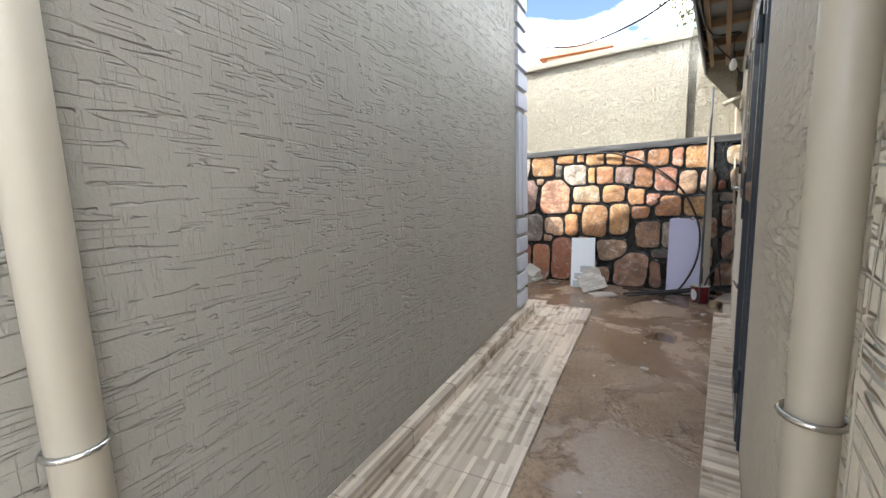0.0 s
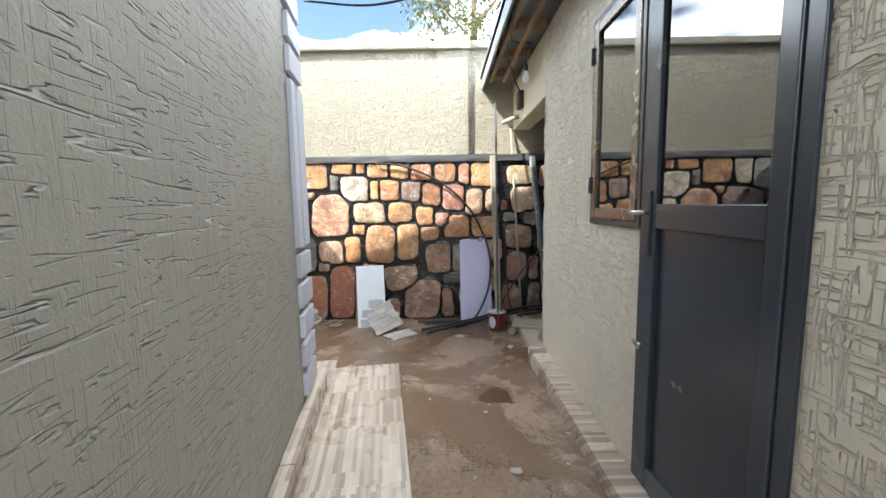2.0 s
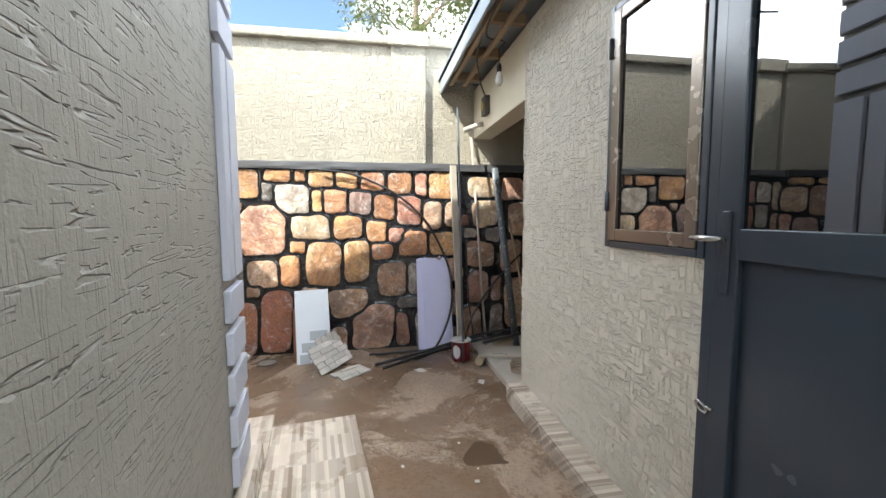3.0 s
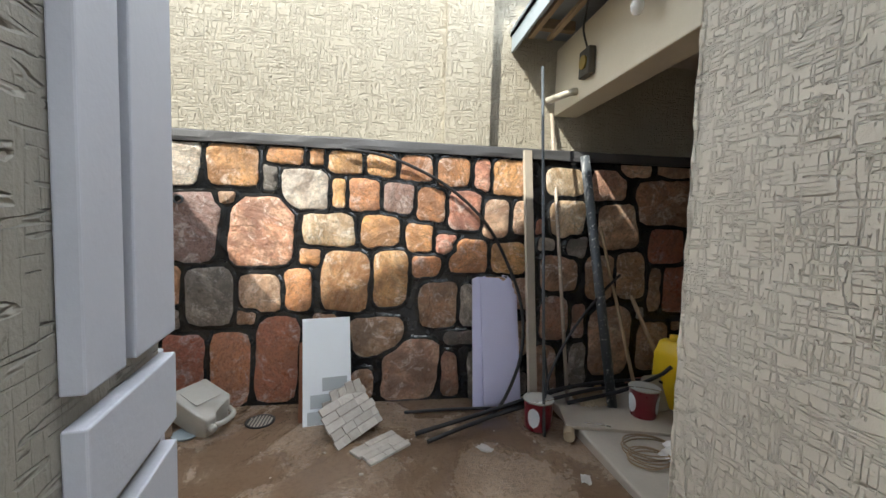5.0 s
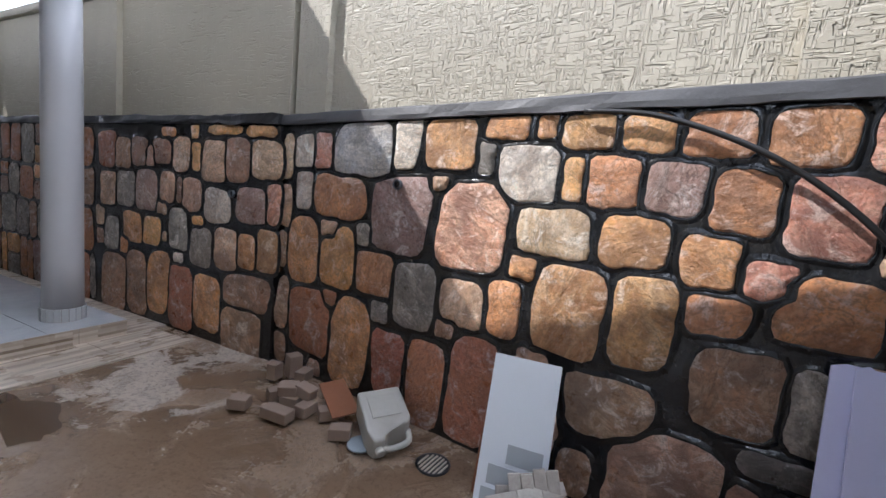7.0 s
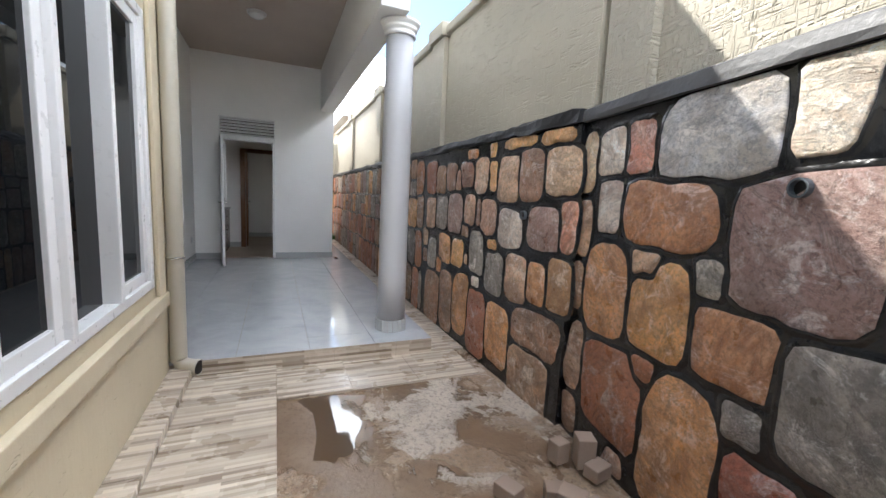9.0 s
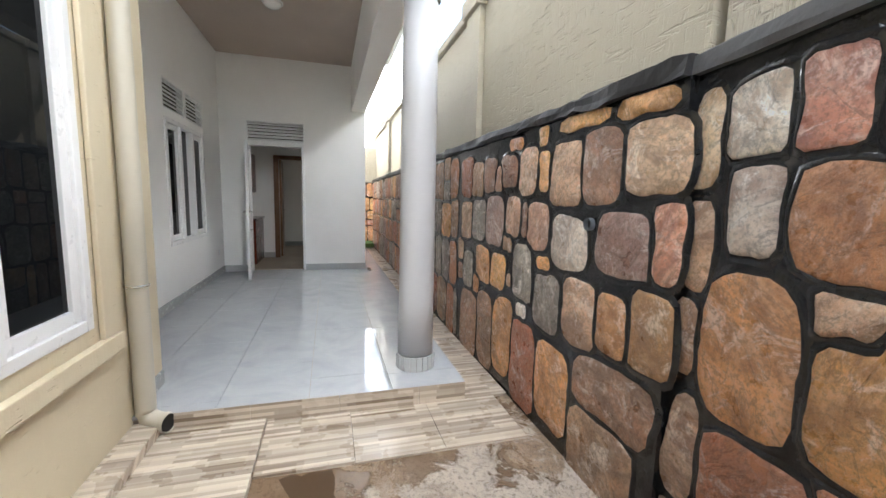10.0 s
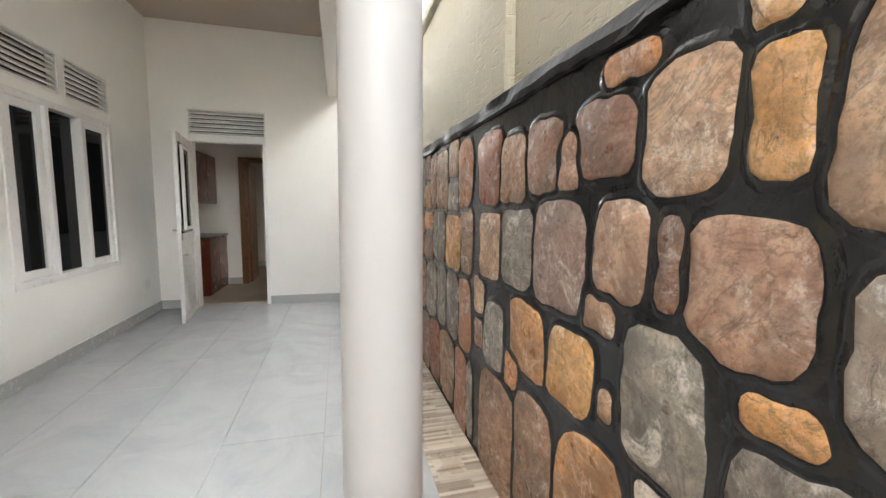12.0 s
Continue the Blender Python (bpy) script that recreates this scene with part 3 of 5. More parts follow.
# ---- downpipes ----
def downpipe(m, clamps, r=0.05, bottom=0.0, elbow=False, top=3.6):
    t = thing("downpipe", "cream painted plastic rainwater downpipe strapped to the wall", "pipe", m)
    path = [(0, 0, top), (0, 0, bottom + 0.14)]
    if elbow:
        path += [(0, 0, bottom + 0.11), (0.005, 0.012, bottom + 0.085), (0.018, 0.04, bottom + 0.068), (0.04, 0.085, bottom + 0.062), (0.065, 0.14, bottom + 0.060)]
    bm = bmesh.new()
    tube(bm, path, r, 24, caps=not elbow)
    if elbow:
        tube(bm, [(0.053, 0.113, bottom + 0.061), (0.066, 0.142, bottom + 0.060)], r * 1.07, 24, caps=False)
    part("pipe", bm, PVC, t)
    if elbow:
        # a black plug is added here for the shade inside the pipe end
        bm = bmesh.new()
        tube(bm, [(0.050, 0.107, bottom + 0.061), (0.0645, 0.139, bottom + 0.060)], r * 0.93, 20)
        part("mouth", bm, BLACKRUB, t, "black plug standing for the shaded inside of the pipe")
    for z in clamps:
        bm = bmesh.new()
        ring = [(math.cos(a) * (r + 0.004), math.sin(a) * (r + 0.004), z) for a in [2 * math.pi * k / 24 for k in range(25)]]
        tube(bm, ring, min(0.007, 0.16 * r), 6, caps=False)
        tube(bm, [(-r * 1.9, 0, z), (-r, 0, z)], min(0.008, 0.18 * r), 6)
        part("clamp", bm, CHROME, t, "zinc pipe clamp")
    return t


downpipe(pose(HX + 0.062, 0.333, 0.0, 0, 0, 0), (0.91,), 0.05)
downpipe(AX @ pose(-0.04, -4.12, 0.0, 0, 0, 180), (1.175,), 0.0215, top=2.8)
downpipe(pose(-4.40, HY + 0.06, 0.0, 0, 0, 0), (0.92,), 0.055, bottom=0.03, elbow=True)


# ---- windows of the house ----
def frame_bars(bm, x0, x1, z0, z1, y0, y1, w, bevel=0.004):
    box(bm, x0, x0 + w, y0, y1, z0, z1, bevel)
    box(bm, x1 - w, x1, y0, y1, z0, z1, bevel)
    box(bm, x0 + w, x1 - w, y0 + 0.001, y1 - 0.001, z0, z0 + w, bevel)
    box(bm, x0 + w, x1 - w, y0 + 0.001, y1 - 0.001, z1 - w, z1, bevel)
    return bm


def house_window(name, x0, x1, z0, z1, yf, splits, sashes, label):
    """Casement window in a wall that faces +y; yf: the wall's face."""
    w = struct(name, frame_bars(bmesh.new(), x0, x1, z0, z1, yf - 0.10, yf + 0.012, 0.055), FRAMEWHITE, label)
    xs = [x0 + 0.055, *splits, x1 - 0.055]
    for s in splits:
        part("mullion", boxes((s - 0.022, s + 0.022, yf - 0.095, yf + 0.022, z0 + 0.05, z1 - 0.05), bevel=0.004), FRAMEWHITE, w)
    for i, (a, b) in enumerate(zip(xs, xs[1:])):
        a2, b2 = a + (0.022 if i else 0), b - (0.022 if i < len(xs) - 2 else 0)
        if i in sashes:
            sash = part("sash", frame_bars(bmesh.new(), a2 + 0.002, b2 - 0.002, z0 + 0.056, z1 - 0.056, yf - 0.05, yf - 0.005, 0.065), FRAMEWHITE, w)
            part("pane", boxes((a2 + 0.06, b2 - 0.06, yf - 0.030, yf - 0.025, z0 + 0.11, z1 - 0.11)), GLASS, sash)
        else:
            part("pane", boxes((a2 - 0.01, b2 + 0.01, yf - 0.065, yf - 0.06, z0 + 0.045, z1 - 0.045)), GLASS, w)
    return w


def louvre(x0, x1, z0, z1, m, n=7):
    """Ventilation grille with slanting slats; its face looks to +y."""
    v = thing("vent_grille", "cream painted wooden louvre vent in the wall", "vent", m, "louvre vents")
    part("frame", frame_bars(bmesh.new(), x0, x1, z0, z1, -0.08, 0.004, 0.018), FRAMEWHITE, v)
    # the backing is painted dark to stand for the shade between the slats
    part("backing", boxes((x0 + 0.018, x1 - 0.018, -0.079, -0.072, z0 + 0.018, z1 - 0.018)), VENTSHADE, v, "dark backing painted as the shade behind the slats")
    step = (z1 - z0 - 0.03) / n
    for i in range(n):
        zc = z0 + 0.015 + step * (i + 0.5)
        bm = boxes((x0 + 0.018, x1 - 0.018, -0.028, 0.026, -0.008, 0.008), bevel=0.003)
        bmesh.ops.rotate(bm, verts=bm.verts, cent=(0, 0, 0), matrix=Matrix.Rotation(radians(-42), 3, "X"))
        bmesh.ops.translate(bm, verts=bm.verts, vec=(0, -0.028, zc))
        part("slat", bm, FRAMEWHITE, v)


house_window("window_1", W1[0], W1[1], W1[2], W1[3], HY, (-3.46, -2.93), (0, 2), "white framed casement window with dark glass")
struct("window_sill", boxes((W1[0] - 0.22, W1[1] + 0.2, HY + 0.003, HY + 0.045, 0.60, 0.70), (W1[0] - 0.20, W1[0] - 0.05, HY + 0.003, HY + 0.03, 0.70, 2.60), bevel=0.006), SMOOTH, "beige plaster surround under the window")
house_window("window_2", W2[0], W2[1], W2[2], 2.31, VY0, (-7.86, -7.40), (0, 2), "white framed casement window with dark glass")
struct("trim", boxes((W2[0], W2[1], VY0 - 0.15, VY0 - 0.002, 2.31, 2.39), (-7.69, -7.62, VY0 - 0.15, VY0 - 0.002, 2.39, W2[3])), WHITE, "white lintel between window and vents")
louvre(W2[0], -7.69, 2.39, W2[3], pose(0, VY0 - 0.003, 0))
louvre(-7.62, W2[1], 2.39, W2[3], pose(0, VY0 - 0.003, 0))
louvre(-D1[1], -D1[0], 2.37, D1[3], pose(VX0 + 0.003, 0, 0, 0, 0, -90) @ pose(0, 0, 0), 6)

# ---- veranda door ----
struct("door_1", boxes((VX0 - 0.12, VX0 + 0.012, D1[0], D1[0] + 0.045, FLOOR, D1[2]), (VX0 - 0.12, VX0 + 0.012, D1[1] - 0.045, D1[1], FLOOR, D1[2]), (VX0 - 0.12, VX0 + 0.010, D1[0], D1[1], D1[2], 2.372), bevel=0.004), FRAMEWHITE, "white painted metal door frame")
leaf = thing("door_leaf", "white metal door with glazed upper half, standing open", "door", pose(VX0 + 0.03, D1[0] + 0.02, FLOOR + 0.012, 0, 0, 8.0))
part("stile", boxes((0, 0.07, -0.02, 0.02, 0, 2.15), bevel=0.004), FRAMEWHITE, leaf)
part("stile", boxes((0.78, 0.85, -0.02, 0.02, 0, 2.15), bevel=0.004), FRAMEWHITE, leaf)
for z0, z1 in ((0, 0.09), (0.92, 1.02), (2.06, 2.15)):
    part("rail", boxes((0.07, 0.78, -0.019, 0.019, z0, z1), bevel=0.004), FRAMEWHITE, leaf)
part("panel", boxes((0.07, 0.78, -0.008, 0.008, 0.09, 0.92)), FRAMEWHITE, leaf)
part("pane", boxes((0.07, 0.78, -0.004, 0.004, 1.02, 2.06)), GLASS, leaf)
sash = part("vent_sash", frame_bars(bmesh.new(), 0.36, 0.74, 1.06, 2.02, 0.03, 0.06, 0.04), FRAMEWHITE, leaf, "small opening window in the door")
part("pane", boxes((0.39, 0.71, 0.042, 0.047, 1.09, 1.99)), GLASS, sash)
bm = bmesh.new()
for s in (-1, 1):
    tube(bm, [(0.815, 0.02 * s, 1.06), (0.815, 0.06 * s, 1.06), (0.70, 0.062 * s, 1.06)], 0.009, 8)
part("handle", bm, CHROME, leaf, "steel lever handle")
part("lock_plate", boxes((0.795, 0.835, -0.024, 0.024, 0.95, 1.15), bevel=0.003), CHROME, leaf, "steel lock plate")
bm = bmesh.new()
tube(bm, [(0.80, 0.02, 0.78), (0.80, 0.055, 0.78), (0.70, 0.055, 0.78), (0.70, 0.02, 0.78)], 0.007, 8)
part("bolt", bm, CHROME, leaf, "steel slide bolt")

# ---- room behind the door ----
struct("door_2", boxes((-11.13, -10.96, 4.12, 4.22, FLOOR, 2.32), (-11.13, -10.96, 4.90, 5.0, FLOOR, 2.32), (-11.13, -10.96, 4.22, 4.90, 2.24, 2.32), bevel=0.006), DOORWOOD, "dark varnished wooden inner door frame")
inner = thing("door_leaf", "varnished wooden inner door standing open", "door", pose(-11.12, 4.24, FLOOR + 0.01, 0, 0, 183))
part("panel", boxes((0, 0.72, -0.02, 0.02, 0, 2.1), bevel=0.004), DOORWOOD, inner)
for z0, z1 in ((0.15, 0.95), (1.1, 1.95)):
    part("field", boxes((0.12, 0.60, -0.028, 0.028, z0, z1), bevel=0.012), DOORWOOD, inner)
bm = bmesh.new()
for s in (-1, 1):
    tube(bm, [(0.66, 0.02 * s, 1.0), (0.66, 0.06 * s, 1.0), (0.55, 0.06 * s, 1.0)], 0.008, 8)
part("handle", bm, CHROME, inner, "brass lever handle")


def cabinet(name, label, m, w, d, h):
    c = thing(name, label, "cabinet", m)
    part("body", boxes((0, w, 0, d, 0, h), bevel=0.004), REDWOOD, c)
    half = w / 2
    for i in range(2):
        door = part("door", boxes((0.006 + i * half, half - 0.006 + i * half, d, d + 0.02, 0.01, h - 0.01), bevel=0.005), REDWOOD, c)
        bm = bmesh.new()
        x = half - 0.05 if i == 0 else half + 0.05
        tube(bm, [(x, d + 0.02, h * 0.5), (x, d + 0.04, h * 0.5), (x, d + 0.04, h * 0.5 + 0.1), (x, d + 0.02, h * 0.5 + 0.1)], 0.005, 6)
        part("handle", bm, CHROME, door, "steel bar handle")


cabinet("base_cabinet", "red-brown wooden kitchen base cabinet against the inner wall", pose(-10.95, 3.33, FLOOR), 0.95, 0.55, 0.86)
cabinet("wall_cabinet", "red-brown wooden kitchen cupboard hung on the wall", pose(-10.98, 3.33, 1.52), 0.95, 0.42, 0.78)
worktop = thing("worktop", "dark stone worktop on the base cabinet", "worktop", pose(-10.97, 3.30, FLOOR + 0.862))
part("slab", boxes((0, 1.02, 0, 0.62, 0, 0.03), bevel=0.004), paint("dark_granite", (0.05, 0.045, 0.04), 0.2, 0.3, 80, 0.0), worktop)
struct("wall_kitchen", boxes((-11.0, -9.5, 3.2, 3.32, 0, 3.3)), WHITE, "white painted kitchen wall")

# ---- skirting, socket, ceiling lamp ----
struct("baseboard", boxes((-4.83, -4.47, HY + 0.001, HY + 0.012, FLOOR, FLOOR + 0.10), (VX0 + 0.012, -4.831, VY0 + 0.001, VY0 + 0.012, FLOOR, FLOOR + 0.11), (VX0, VX0 + 0.011, VY0 + 0.001, D1[0] - 0.001, FLOOR, FLOOR + 0.11), (VX0, VX0 + 0.011, D1[1] + 0.001, 5.912, FLOOR, FLOOR + 0.11), (-10.999, -10.985, 3.9, 4.12, FLOOR, FLOOR + 0.11), (-13.2, -13.18, 3.4, 5.9, FLOOR, FLOOR + 0.11)), SKIRT, "grey tile skirting")
sock = thing("wall_socket", "small white plastic wall socket", "socket", pose(-8.95, VY0, 0.52))
part("plate", boxes((-0.03, 0.03, 0.0, 0.012, -0.06, 0.06), bevel=0.004), FRAMEWHITE, sock)
part("insert", boxes((-0.018, 0.018, 0.012, 0.016, -0.03, 0.03), bevel=0.002), BOARD, sock)
lamp = thing("ceiling_lamp", "round white ceiling lamp, switched off", "lamp", pose(-7.2, 4.62, CEIL_Z))
part("base", lathe(bmesh.new(), [(0.12, -0.02), (0.12, -0.0005)], 24), FRAMEWHITE, lamp)
part("shade", lathe(bmesh.new(), [(0.02, -0.085), (0.07, -0.07), (0.10, -0.045), (0.11, -0.02)], 24), BULB, lamp)
struct("door_stop", boxes((-9.28, -9.05, 5.93, 5.99, FLOOR, FLOOR + 0.02), bevel=0.004), DARKMETAL, "dark metal strip at the wall's foot")

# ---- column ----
# the shaft's white is lowered to grey, its dimmer light put into the colour
COLUMN = paint("column_shaded_white", (0.46, 0.46, 0.475), 0.4, 0.05, 110, 0.08)
column = thing("column", "round white painted veranda column with moulded capital", "column", pose(-4.74, 5.90, FLOOR))
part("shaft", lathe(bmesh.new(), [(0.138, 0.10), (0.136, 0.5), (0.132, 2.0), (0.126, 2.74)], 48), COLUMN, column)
part("capital", lathe(bmesh.new(), [(0.126, 2.74), (0.14, 2.742), (0.146, 2.755), (0.14, 2.768), (0.134, 2.772), (0.136, 2.79), (0.15, 2.795), (0.158, 2.81), (0.15, 2.822), (0.152, 2.83), (0.172, 2.845), (0.18, 2.858), (0.18, 2.869)], 48), WHITE, column, "moulded white capital")
part("bed", lathe(bmesh.new(), [(0.146, 0.0), (0.146, 0.112)], 40), GROUT, column)
for k in range(20):
    a = 360 / 20 * k
    bm = boxes((0.138, 0.152, -0.0215, 0.0215, 0.002, 0.115), bevel=0.002)
    part("tile", bm, SKIRT, column, m=pose(0, 0, 0, 0, 0, a))

# ---- annex: door and side light (own axes) ----
door2 = struct("door_3", boxes((-0.012, 0.07, DY0, DY0 + 0.05, SILL, DTOP), (-0.012, 0.07, DYS - 0.045, DYS, SILL, DTOP), (-0.010, 0.07, DY0 + 0.05, DYS - 0.045, DTOP - 0.05, DTOP), bevel=0.003), DARKMETAL, "dark blue-grey metal door frame", AX)
aleaf = thing("metal_door", "dark blue-grey metal door with a reflective glass upper half, closed", "door", AX @ pose(0.0, DYS - 0.048, SILL + 0.015, 0, 0, -90))
LW = DYS - 0.048 - (DY0 + 0.053)
LH = DTOP - 0.055 - SILL - 0.015
part("stile", boxes((0, 0.085, -0.02, 0.02, 0, LH), bevel=0.004), DARKMETAL, aleaf)
part("stile", boxes((LW - 0.062, LW, -0.02, 0.02, 0, LH), bevel=0.004), DARKMETAL, aleaf)
for z0, z1 in ((0, 0.10), (1.135, 1.233), (LH - 0.1, LH)):
    part("rail", boxes((0.085, LW - 0.062, -0.019, 0.019, z0, z1), bevel=0.004), DARKMETAL, aleaf)
part("panel", boxes((0.085, LW - 0.062, 0.004, 0.012, 0.10, 1.135)), DARKMETAL, aleaf)
part("pane", boxes((0.085, LW - 0.062, -0.004, 0.002, 1.233, LH - 0.1)), MIRRORGLASS, aleaf, "reflective tinted glass")
hb = bmesh.new()
tube(hb, [(0.045, -0.02, 1.20), (0.045, -0.065, 1.20), (0.0, -0.068, 1.20), (-0.05, -0.066, 1.20)], 0.010, 10)
part("handle", hb, CHROME, aleaf, "steel lever handle")
part("lock_plate", boxes((0.03, 0.062, -0.03, -0.02, 1.02, 1.29), bevel=0.006), DARKMETAL, aleaf)
hb = bmesh.new()
tube(hb, [(0.02 * math.cos(a) - 0.01, -0.03 - 0.012 * math.sin(a), 0.62 + 0.022 * math.sin(a)) for a in [i * math.pi / 6 for i in range(13)]], 0.005, 6)
tube(hb, [(-0.02, -0.025, 0.625), (0.03, -0.025, 0.625)], 0.006, 6)
part("hasp", hb, CHROME, aleaf, "small steel hasp with a ring")
for z in (0.25, 1.8):
    hb = bmesh.new()
    tube(hb, [(LW + 0.003, -0.025, z), (LW + 0.003, -0.025, z + 0.11)], 0.011, 10)
    part("hinge", hb, DARKMETAL, aleaf)

SW = DY1 - DYS
side = struct("window_3", frame_bars(bmesh.new(), 0, SW, 1.31, DTOP, -0.014, 0.06, 0.03), DARKMETAL, "dark metal side light beside the door", AX @ pose(-0.004, DY1, 0, 0, 0, -90))
sash = part("sash", frame_bars(bmesh.new(), 0.032, SW - 0.032, 1.342, DTOP - 0.032, -0.02, 0.02, 0.055), paint("bronze_metal_sash", (0.22, 0.19, 0.16), 0.25, 0.15, 25, 0.05, metal=0.6), side, "bronze-grey metal sash")
part("pane", boxes((0.08, SW - 0.08, -0.004, 0.002, 1.39, DTOP - 0.08)), MIRRORGLASS, sash, "reflective tinted glass")
for z in (1.48, 2.18):
    hb = bmesh.new()
    tube(hb, [(0.026, -0.024, z), (0.026, -0.024, z + 0.09)], 0.010, 10)
    part("hinge", hb, DARKMETAL, side)

# ---- annex: eave ----
fb = boxes((-0.385, -0.365, -4.7, 1.60, 2.80, 2.93), bevel=0.003)
box(fb, -0.40, -0.30, -4.7, 1.60, 2.93, 2.945)
struct("fascia", fb, FASCIA, "blue-grey metal eave fascia", AX)
for k in range(9):
    y = 1.3 - 0.62 * k
    r = thing("rafter", "rough brown timber rafter under the eave", "rafter", AX @ pose(-0.36, y, 2.855), "rafters under the eave")
    part("beam", boxes((0, 0.36, -0.025, 0.025, 0.0, 0.072), bevel=0.003), TIMBER, r)
for k, x in enumerate((-0.30, -0.15)):
    p = thing("purlin", "rough timber batten under the roof sheet", "batten", AX @ pose(x, -4.6, 2.8545), "battens under the eave")
    part("batten", boxes((-0.02, 0.02, 0, 6.0, -0.028, -0.0005), bevel=0.002), TIMBER, p)
bulb = thing("light_bulb", "white bulb in a black holder hanging under the eave", "lamp", AX @ pose(-0.10, 0.37, 2.86))
hb = bmesh.new()
tube(hb, bent([(0.05, 0, 0), (0.01, 0.02, -0.04), (0, 0, -0.12), (0, 0, -0.17)]), 0.004, 6)
part("cable", hb, BLACKRUB, bulb)
part("holder", lathe(bmesh.new(), [(0.012, -0.235), (0.02, -0.23), (0.02, -0.19), (0.01, -0.165)], 16), BLACKRUB, bulb)
part("globe", lathe(bmesh.new(), [(0.004, -0.345), (0.018, -0.340), (0.030, -0.322), (0.034, -0.30), (0.029, -0.275), (0.018, -0.25), (0.015, -0.235)], 20), BULB, bulb, "frosted white bulb")
jb = thing("meter_box", "dark weathered box with a round brass disc on the beam", "box", AX @ pose(-0.002, 1.02, 2.52))
part("case", boxes((-0.05, 0.0, -0.07, 0.07, -0.08, 0.10), bevel=0.006), paint("dark_box", (0.05, 0.045, 0.035), 0.5, 0.4, 40, 0.3), jb)
hb = bmesh.new()
tube(hb, [(-0.05, 0, 0.01), (-0.062, 0, 0.01)], 0.045, 20)
part("disc", hb, paint("dull_brass", (0.35, 0.25, 0.07), 0.4, 0.3, 40, 0.1, metal=0.7), jb, "dull brass disc")
stub = thing("pipe_stub", "short cream plastic pipe end out of the beam", "pipe", AX @ pose(-0.0, 1.2, 2.40))
hb = bmesh.new()
tube(hb, [(0.0, 0, 0), (-0.05, 0.01, -0.01), (-0.16, 0.16, -0.035)], 0.026, 14)
part("pipe", hb, PVC, stub)
# cables strung under the eave and over the corridor
for k, (pts, rr) in enumerate([([(-0.39, -1.1, 2.82), (-0.75, -0.9, 2.74), (-1.3, -0.55, 2.78), (-1.9, -0.2, 2.98)], 0.008), ([(-0.35, -4.4, 2.83), (-0.37, -3.0, 2.79), (-0.36, -1.1, 2.82), (-0.28, 0.3, 2.83), (-0.12, 0.9, 2.75), (-0.03, 1.02, 2.62)], 0.007), ([(-0.33, -4.4, 2.83), (-0.34, -2.0, 2.77), (-0.30, 0.0, 2.82), (-0.06, 0.36, 2.86)], 0.006)]):
    cb = thing("cable", "black electric cable slung under the eave", "cable", AX, "cables under the eave")
    hb = bmesh.new()
    tube(hb, bent(pts, 10), rr, 8)
    part("wire", hb, BLACKRUB, cb)


# ---- things against the stone wall (annex axes) ----
def slab(name, label, category, p0, p1, up, t, material, part_name, extra=None):
    """A flat board: p0, p1 its lower edge, up the way along its face to the upper edge."""
    p0, p1, up = Vector(p0), Vector(p1), Vector(up)
    ex = (p1 - p0)
    w = ex.length
    ex.normalize()
    h = up.length
    ez = (up - ex * up.dot(ex)).normalized()
    ey = ez.cross(ex)
    m = Matrix((ex, ey, ez)).transposed().to_4x4()
    m.translation = p0
    t_ob = thing(name, label, category, AX @ m)
    part(part_name, boxes((0, w, 0, t, 0, h), bevel=min(0.002, t / 3)), material, t_ob)
    return t_ob, w, h


wb, w, h = slab("sample_board", "white sample board with grey printed swatches leaning on the stone wall", "board", (-1.89, 1.10, 0.01), (-1.57, 1.17, 0.01), (0.0, 0.18, 0.70), 0.012, BOARD, "board")
for a, b, c, d in ((0.13, 0.30, 0.22, 0.31), (0.05, 0.25, 0.11, 0.20), (0.03, 0.13, 0.004, 0.09), (0.17, 0.31, 0.04, 0.10)):
    part("swatch", boxes((a, b, -0.003, -0.0005, c, d)), PATCH, wb, "grey printed swatch")
slab("offcut_board", "brown board standing behind the white one", "board", (-1.93, 1.16, 0.01), (-1.64, 1.21, 0.01), (0.0, 0.16, 0.52), 0.012, RUST, "board")
def cladding_panel(label, m, w, rows, seed, pitch=0.056):
    """A panel of split-stone strips with stepped ends, lying in its own x and z."""
    rng = random.Random(seed)
    ob = thing("stone_tile", label, "tile", m, "split-stone tiles")
    part("backing", boxes((0.012, w - 0.012, 0.006, 0.016, 0.003, rows * pitch - 0.003)), GROUT, ob)
    for k in range(rows):
        x, end = rng.uniform(-0.02, 0.012), w + rng.uniform(-0.015, 0.02)
        while x < end - 0.03:
            x1 = min(end, x + rng.uniform(0.07, 0.15))
            if end - x1 < 0.04:
                x1 = end
            d = rng.uniform(0.0, 0.006)
            part("strip", boxes((x, x1 - 0.002, -d, 0.0145, k * pitch, (k + 1) * pitch - 0.0025), bevel=0.003), STONEFACE, ob)
            x = x1
    return ob


def leaning(p0, p1, up):
    p0, p1, up = Vector(p0), Vector(p1), Vector(up)
    ex = (p1 - p0).normalized()
    ez = (up - ex * up.dot(ex)).normalized()
    m = Matrix((ex, ez.cross(ex), ez)).transposed().to_4x4()
    m.translation = p0
    return AX @ m


cladding_panel("pale split-stone wall tile leaning on the sample board", leaning((-1.61, 0.81, 0.012), (-1.33, 1.05, 0.085), (-0.15, 0.22, 0.26)), 0.36, 5, 4)
cladding_panel("pale split-stone wall tile standing behind another", leaning((-1.42, 1.10, 0.03), (-1.53, 1.15, 0.36), (-0.30, -0.10, 0.12)), 0.32, 4, 9)
